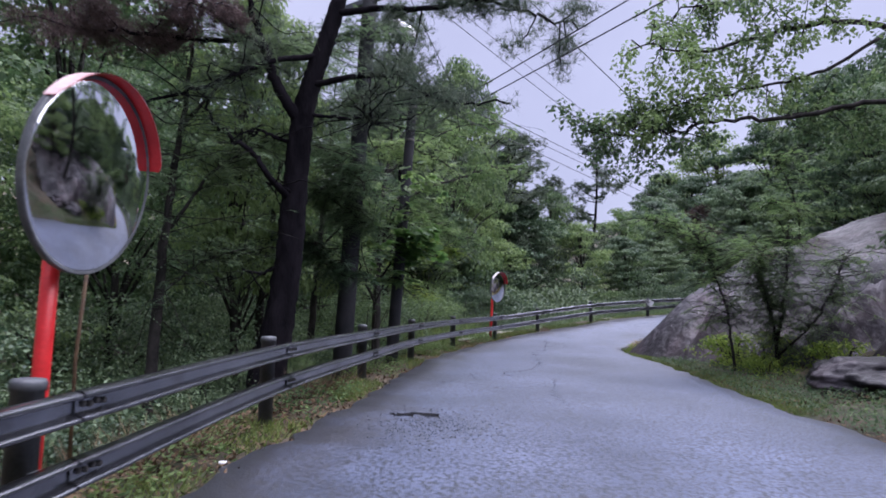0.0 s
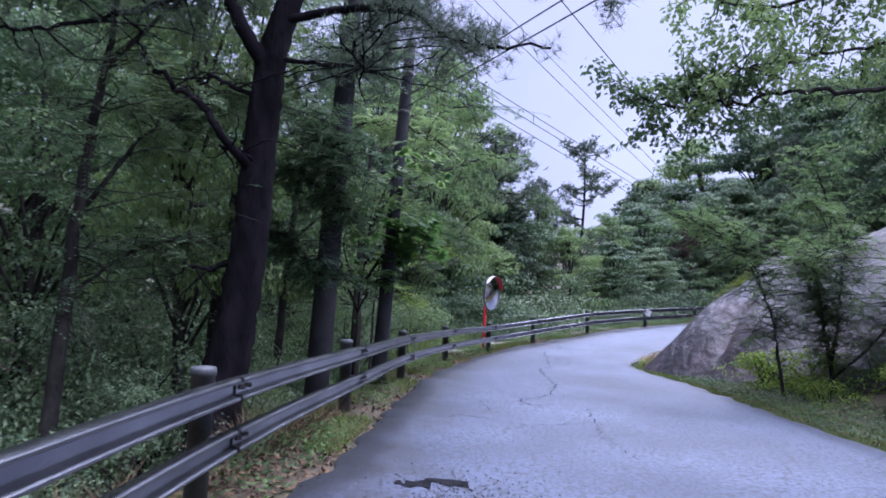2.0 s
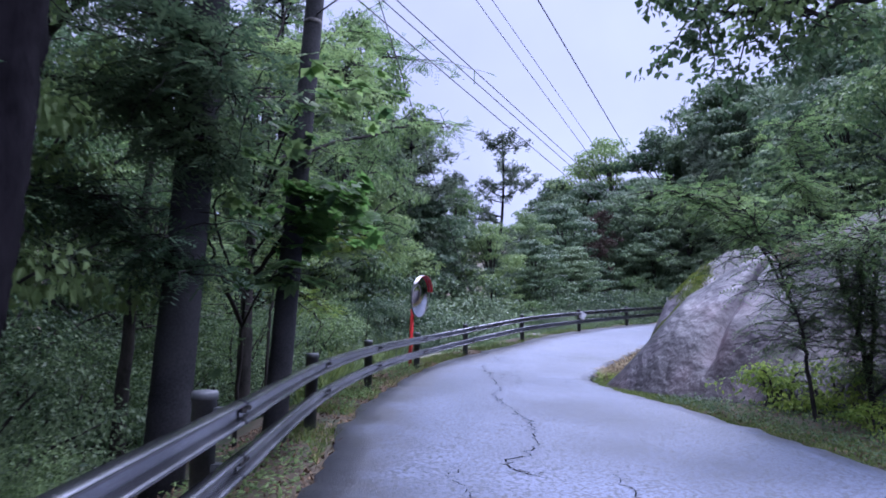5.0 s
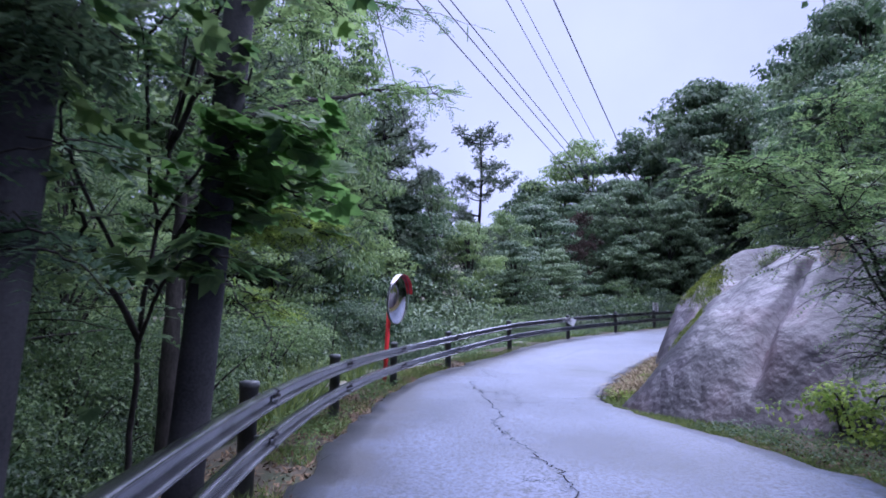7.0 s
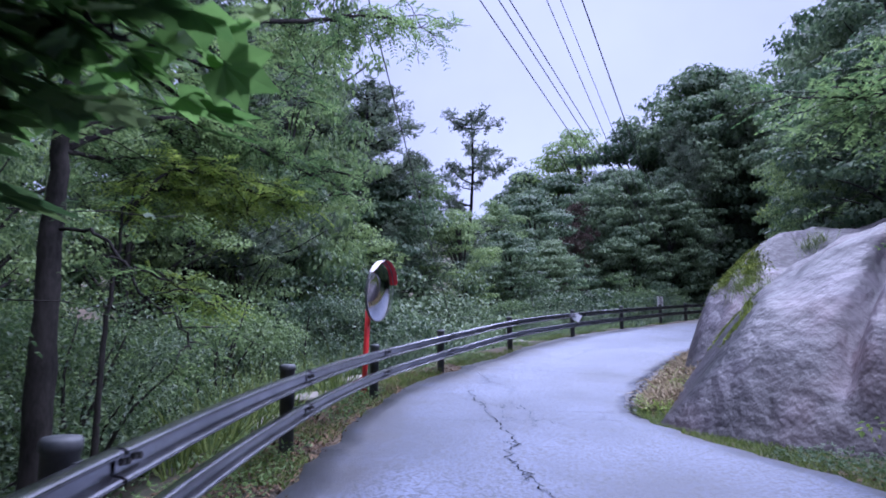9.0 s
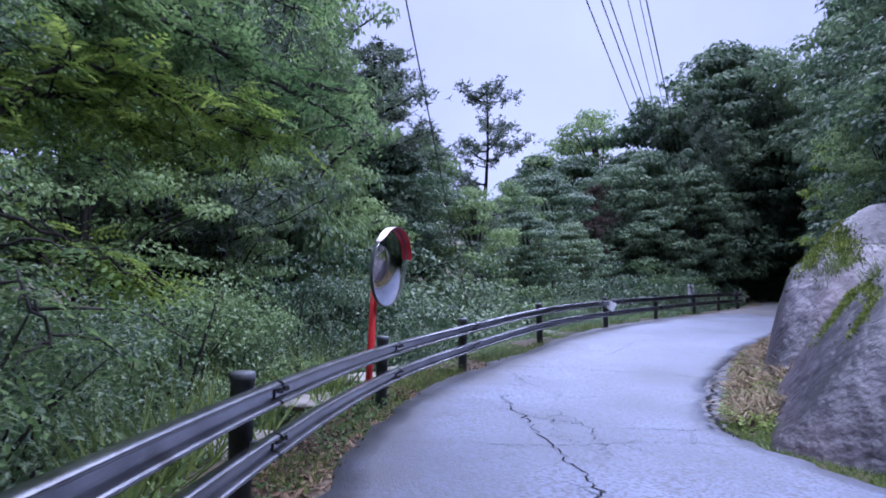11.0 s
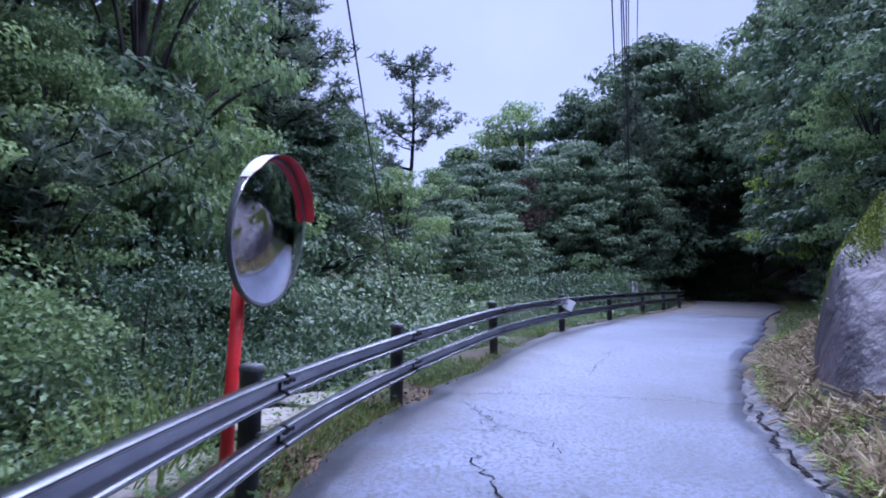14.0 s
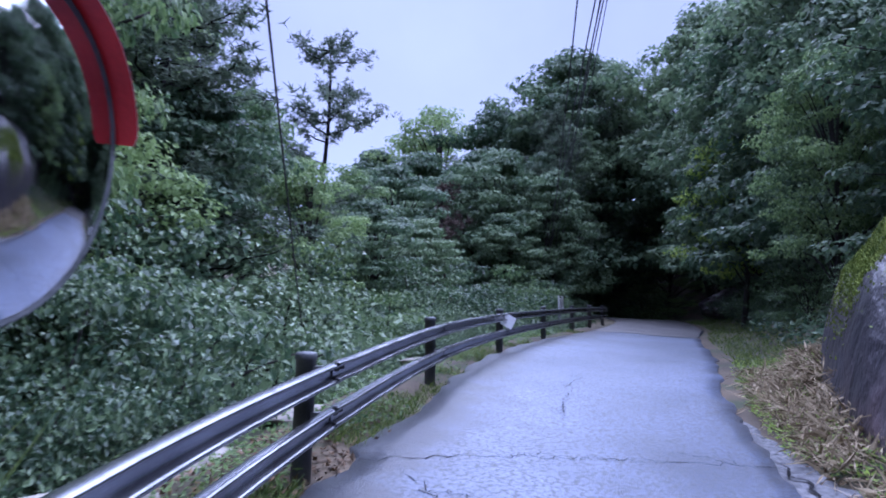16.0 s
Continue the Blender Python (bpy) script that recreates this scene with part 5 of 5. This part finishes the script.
build_locust(-4.3, 9.6, [
    ([(-4.3, 9.6, -1.0), (-4.2, 9.6, 2.0), (-4.0, 9.6, 4.5), (-3.8, 9.8, 7.5)], 0.10, 110, 0.9, 0.25),
    ([(-4.1, 9.6, 2.6), (-3.6, 10.0, 3.6), (-3.0, 10.6, 4.2), (-2.6, 11.0, 4.4)], 0.03, 70, 0.55, 0.2),
    ([(-4.0, 9.6, 4.2), (-3.4, 10.0, 5.2), (-2.8, 10.5, 5.8), (-2.3, 11.0, 6.0)], 0.03, 70, 0.6, 0.2),
    ([(-4.2, 9.6, 1.6), (-3.7, 10.1, 2.2), (-3.2, 10.6, 2.4)], 0.025, 50, 0.5, 0.2),
], 47, LEAF_DARK, "dark green locust tree behind the old pine", 0.26, 7)
build_locust(6.5, 14.5, [
    ([(6.5, 14.5, 0.1), (6.4, 14.5, 1.0), (6.3, 14.5, 1.7), (6.0, 14.6, 2.7), (5.6, 14.8, 3.6)], 0.035, 110, 0.55, 0.35),
    ([(6.3, 14.5, 1.8), (6.0, 14.9, 2.9), (5.4, 15.3, 3.6), (5.0, 15.6, 3.8)], 0.018, 80, 0.5, 0.3),
], 43, LEAF_MID, "thin locust sapling with feathery leaves before the rock", 0.26, 6, "sapling")
build_locust(7.4, 14.4, [
    ([(7.4, 14.4, 0.1), (7.38, 14.45, 0.9), (7.3, 14.5, 1.6), (7.0, 14.4, 2.4), (6.8, 14.3, 3.1)], 0.055, 120, 0.55, 0.25),
    ([(7.38, 14.45, 0.9), (7.6, 14.5, 1.7), (7.7, 14.5, 2.6), (7.6, 14.2, 3.4)], 0.04, 110, 0.55, 0.25),
    ([(7.3, 14.5, 1.4), (7.0, 14.1, 2.0), (6.7, 13.7, 2.5), (6.6, 13.4, 2.9)], 0.025, 80, 0.5, 0.25),
    ([(7.38, 14.45, 0.6), (7.9, 14.0, 1.3), (8.2, 13.6, 2.1), (8.3, 13.2, 2.9)], 0.03, 90, 0.55, 0.25),
], 44, LEAF_MID, "small twin-stemmed tree with feathery leaves before the rock", 0.24, 6, "sapling")
build_locust(10.6, 19.2, [
    ([(10.6, 19.2, 3.6), (10.5, 19.0, 4.6), (10.0, 18.7, 5.6), (9.4, 18.3, 6.2)], 0.035, 56, 0.6, 0.3),
    ([(10.5, 19.1, 4.2), (10.0, 18.6, 4.5), (9.4, 18.0, 4.7), (8.9, 17.5, 4.6)], 0.02, 46, 0.45, 0.3),
], 45, LEAF_MID, "young locust leaning out above the rock", 0.28, 6, "sapling")


# ---- broad maple leaves near the lamp pole ----
def build_maple():
    rng = np.random.default_rng(51)
    t = new("maple_sapling")
    tagged(t, "maple sapling with large lobed green leaves behind the rail", "tree")
    o = np.array([-1.5, 13.9, float(ground_z(-1.5, 13.9)) - 0.3])
    t.matrix_basis = pose(*o)
    stems = [[(-1.5, 13.9, o[2]), (-1.45, 13.8, 1.5), (-1.3, 13.6, 3.0), (-1.1, 13.4, 4.4)], [(-1.4, 13.7, 2.0), (-1.0, 13.4, 2.6), (-0.6, 13.2, 2.7), (-0.35, 13.1, 2.6)], [(-1.3, 13.6, 3.0), (-1.0, 13.2, 3.4), (-0.7, 12.9, 3.3)], [(-1.45, 13.8, 1.6), (-1.7, 13.2, 2.3), (-1.7, 12.8, 2.6)]]
    for pts in stems:
        lp = limb_path(rng, pts, 0.03, 8)
        g, n = Geo(), Geo()
        g.tube(lp - o, np.linspace(0.028, 0.006, len(lp)), 7)
        for w in rng.uniform(0.3, 1.0, 34):
            c = along_path(lp, w) + rng.normal(0, 0.16, 3)
            out = unit(np.append(rng.normal(size=2), -0.35))
            sd = unit(np.cross(out, [0, 0, 1.0]))
            size = rng.uniform(0.09, 0.15)
            for a in (-75, -38, 0, 38, 75):
                d = out * math.cos(radians(a)) + sd * math.sin(radians(a))
                n.leaves((c - o)[None], d[None], unit(np.cross(d, np.cross(out, sd)))[None], size * (1.0 - 0.004 * abs(a)), size * 0.5, 0.05)
        lb = part("stem", g, BARK2, t, "", True)
        part("leaves", n, LEAF, lb)
    sprays = (
        ([(-1.4, 13.7, 2.1), (-1.05, 13.4, 2.45), (-0.6, 13.3, 2.68), (-0.12, 13.35, 2.62)], 80, 0.17, LEAF_MAPLE),
        ([(-1.35, 13.6, 2.4), (-1.0, 13.1, 2.75), (-0.65, 12.9, 2.95), (-0.3, 13.0, 3.0)], 85, 0.2, LEAF_MAPLE),
        ([(-1.45, 13.8, 1.6), (-1.2, 13.2, 2.0), (-0.95, 12.95, 2.15), (-0.7, 12.9, 2.1)], 30, 0.17, LEAF_MID),
        ([(-1.4, 13.6, 2.6), (-1.3, 12.8, 3.1), (-1.2, 12.3, 3.3), (-1.0, 12.0, 3.3)], 26, 0.3, LEAF_MID),
        ([(-1.3, 13.6, 3.0), (-1.0, 12.9, 3.6), (-0.7, 12.6, 3.9), (-0.3, 12.5, 4.0)], 44, 0.32, LEAF_MID),
        ([(-1.5, 13.7, 2.0), (-1.6, 12.7, 2.5), (-1.55, 12.1, 2.7), (-1.4, 11.7, 2.7)], 18, 0.28, LEAF_MID),
    )
    for pts, count, spread, mat in sprays:
        lp = limb_path(rng, pts, 0.01, 8)
        g, n = Geo(), Geo()
        g.tube(lp - o, np.linspace(0.016, 0.005, len(lp)), 7)
        for w in rng.uniform(0.3, 1.0, count):
            c = along_path(lp, w) + rng.normal(0, spread, 3) * np.array([1, 1, 0.6])
            out = unit(np.append(rng.normal(size=2) * 0.7 + np.array([0.5, -0.2]), -0.3))
            sd = unit(np.cross(out, np.array([0, 0, 1.0]) + rng.normal(0, 0.3, 3)))
            size = rng.uniform(0.14, 0.24)
            for a in (-80, -40, 0, 40, 80):
                d = out * math.cos(radians(a)) + sd * math.sin(radians(a))
                n.leaves((c - o)[None], d[None], unit(np.cross(d, np.cross(out, sd)))[None], size * (1.0 - 0.004 * abs(a)), size * 0.62, 0.06)
        lb = part("stem", g, BARK2, t, "", True)
        part("leaves", n, mat, lb, "large drooping green leaves")


build_maple()


# ---- low growth: verge grass, weeds, dry stalks, litter ----
def spots_beside(rng, edge, i0, i1, lo, hi, k, right):
    q = rng.integers(i0, i1, k)
    a, b = edge[q], edge[q + 1]
    d = unit(b - a)
    o = rng.uniform(lo, hi, k)[:, None] * (1 if right else -1)
    p = a + (b - a) * rng.uniform(0, 1, (k, 1)) + np.stack([d[:, 1], -d[:, 0]], 1) * o
    return p


def grass(name, p, height, width, mat, label, category, rng, lean=0.5, lift=0.0):
    z = ground_z(p[:, 0], p[:, 1]) + lift
    base = np.column_stack([p, z])
    k = len(p)
    tip = base + np.column_stack([rng.normal(0, lean, (k, 2)) * height, height * rng.uniform(0.4, 1.2, k)])
    g = Geo()
    g.blades(base, tip, width, rng)
    tagged(part(name, g, mat), label, category, kind="stuff")


def weeds(name, p, size, mat, label, rng, up=0.12):
    z = ground_z(p[:, 0], p[:, 1])
    k = len(p)
    c = np.column_stack([p, z + rng.uniform(0.0, up, k)])
    out = unit(np.column_stack([rng.normal(size=(k, 2)), rng.uniform(-0.2, 0.7, k)]))
    side = unit(np.cross(out, unit(np.array([0, 0, 1.0]) + rng.normal(0, 0.3, (k, 3)))))
    g = Geo()
    g.leaves(c, out, side, size * rng.uniform(0.5, 1.4, k), size * rng.uniform(0.35, 0.7, k))
    tagged(part(name, g, mat), label, "plants", kind="stuff")


rng = np.random.default_rng(5)
clump = lambda p, s: p[np.array([wobble(a, b, s, 8.0) for a, b in p]) > -0.08]
grass("verge_grass", clump(spots_beside(rng, EDGE_L, 24, 190, 0.02, 0.75, 30000, False), 0.9), 0.11, 0.012, GRASS, "short green grass along the asphalt edge", "grass", rng)
weeds("verge_weeds", clump(spots_beside(rng, EDGE_L, 24, 190, 0.05, 0.95, 13000, False), 0.7), 0.06, LEAF_MID, "small leafy weeds under the guardrail", rng, 0.2)
weeds("leaf_litter", spots_beside(rng, EDGE_L, 20, 150, -0.06, 1.3, 16000, False), 0.065, LITTER, "brown dead leaves on the verge", rng, 0.03)
weeds("bank_dead_leaves", spots_beside(rng, EDGE_L, 14, 64, 0.35, 2.4, 9000, False), 0.075, LITTER, "reddish brown dead leaves on the bank behind the rail", rng, 0.08)
grass("dead_bank_grass", clump(spots_beside(rng, EDGE_L, 16, 62, 0.4, 1.9, 4200, False), 1.1), 0.38, 0.012, LITTER, "dead brown grass stalks behind the guardrail", "grass", rng, 0.55)
grass("moss_verge", spots_beside(rng, EDGE_R, 60, 122, 0.0, 0.9, 16000, True), 0.06, 0.012, GRASS, "mossy yellow-green grass between road and rock", "grass", rng)
weeds("bank_weeds", spots_beside(rng, EDGE_R, 20, 100, 0.15, 2.2, 14000, True), 0.06, LEAF, "low leafy weeds on the bank below the rock", rng)
weeds("bank_litter", spots_beside(rng, EDGE_R, 20, 96, 0.1, 2.6, 7000, True), 0.06, LITTER, "brown dead leaves on the bank", rng, 0.04)
grass("dry_grass", clump(spots_beside(rng, EDGE_R, 120, 172, 0.4, 1.9, 9000, True), 1.3), 0.2, 0.013, DRY, "tangled straw-coloured dead grass beside the rock", "grass", rng, 1.1)
p = clump(spots_beside(rng, EDGE_R, 118, 172, 0.35, 2.0, 9500, True), 1.6)
k = len(p)
base = np.column_stack([p, ground_z(p[:, 0], p[:, 1]) + rng.uniform(-0.02, 0.14, k)])
way = unit(np.column_stack([rng.normal(size=(k, 2)), rng.uniform(0.0, 1.1, k)]))
reach = rng.uniform(0.10, 0.30, k)
side = unit(np.cross(way, rng.normal(size=(k, 3))))
g = Geo()
g.leaves(base, way, side, reach, rng.uniform(0.018, 0.055, k))
g.leaves(base + way * reach[:, None] * 0.8, unit(way * np.array([1, 1, 0.1]) + np.array([0, 0, -0.5]) + rng.normal(0, 0.25, (k, 3))), side, reach * 0.8, rng.uniform(0.01, 0.028, k))
tagged(part("straw", g, DRY), "long curled straw-coloured dead leaves beside the rock", "grass", kind="stuff")
weeds("fallen_leaves", spots_beside(rng, EDGE_R, 116, 172, 0.3, 1.9, 3500, True), 0.06, LITTER, "brown fallen leaves under the dead grass", rng, 0.06)
weeds("bend_weeds", clump(spots_beside(rng, EDGE_R, 116, 178, 0.2, 1.3, 6000, True), 1.1), 0.06, LEAF_BRIGHT, "green weeds at the broken road edge", rng, 0.16)
grass("bend_grass", clump(spots_beside(rng, EDGE_R, 116, 178, 0.3, 1.8, 2600, True), 0.7), 0.2, 0.012, GRASS, "green grass mixed into the dead straw", "grass", rng, 0.6)
weeds("dead_stalks", spots_beside(rng, EDGE_L, 98, 128, 0.0, 0.7, 2600, False), 0.07, LITTER, "brown dead leaves and stalks at the rail foot", rng, 0.06)
grass("far_verge_grass", spots_beside(rng, EDGE_R, 160, 222, 0.3, 4.0, 15000, True), 0.16, 0.02, GRASS, "green grass beyond the rock", "grass", rng)
grass("tall_bank_grass", clump(spots_beside(rng, EDGE_L, 96, 130, 1.0, 2.6, 1300, False), 0.6), 1.0, 0.026, GRASS, "tall reedy grass behind the guardrail", "grass", rng, 0.35)
weeds("ground_ivy", spots_beside(rng, EDGE_L, 62, 224, 1.6, 7.0, 11000, False), 0.08, LEAF_BANK, "dense low green growth on the bank", rng, 0.35)
weeds("slope_growth", spots_beside(rng, EDGE_R, 150, 226, 1.5, 14.0, 16000, True), 0.22, LEAF_DARK, "dark low growth on the wooded slope", rng, 0.5)
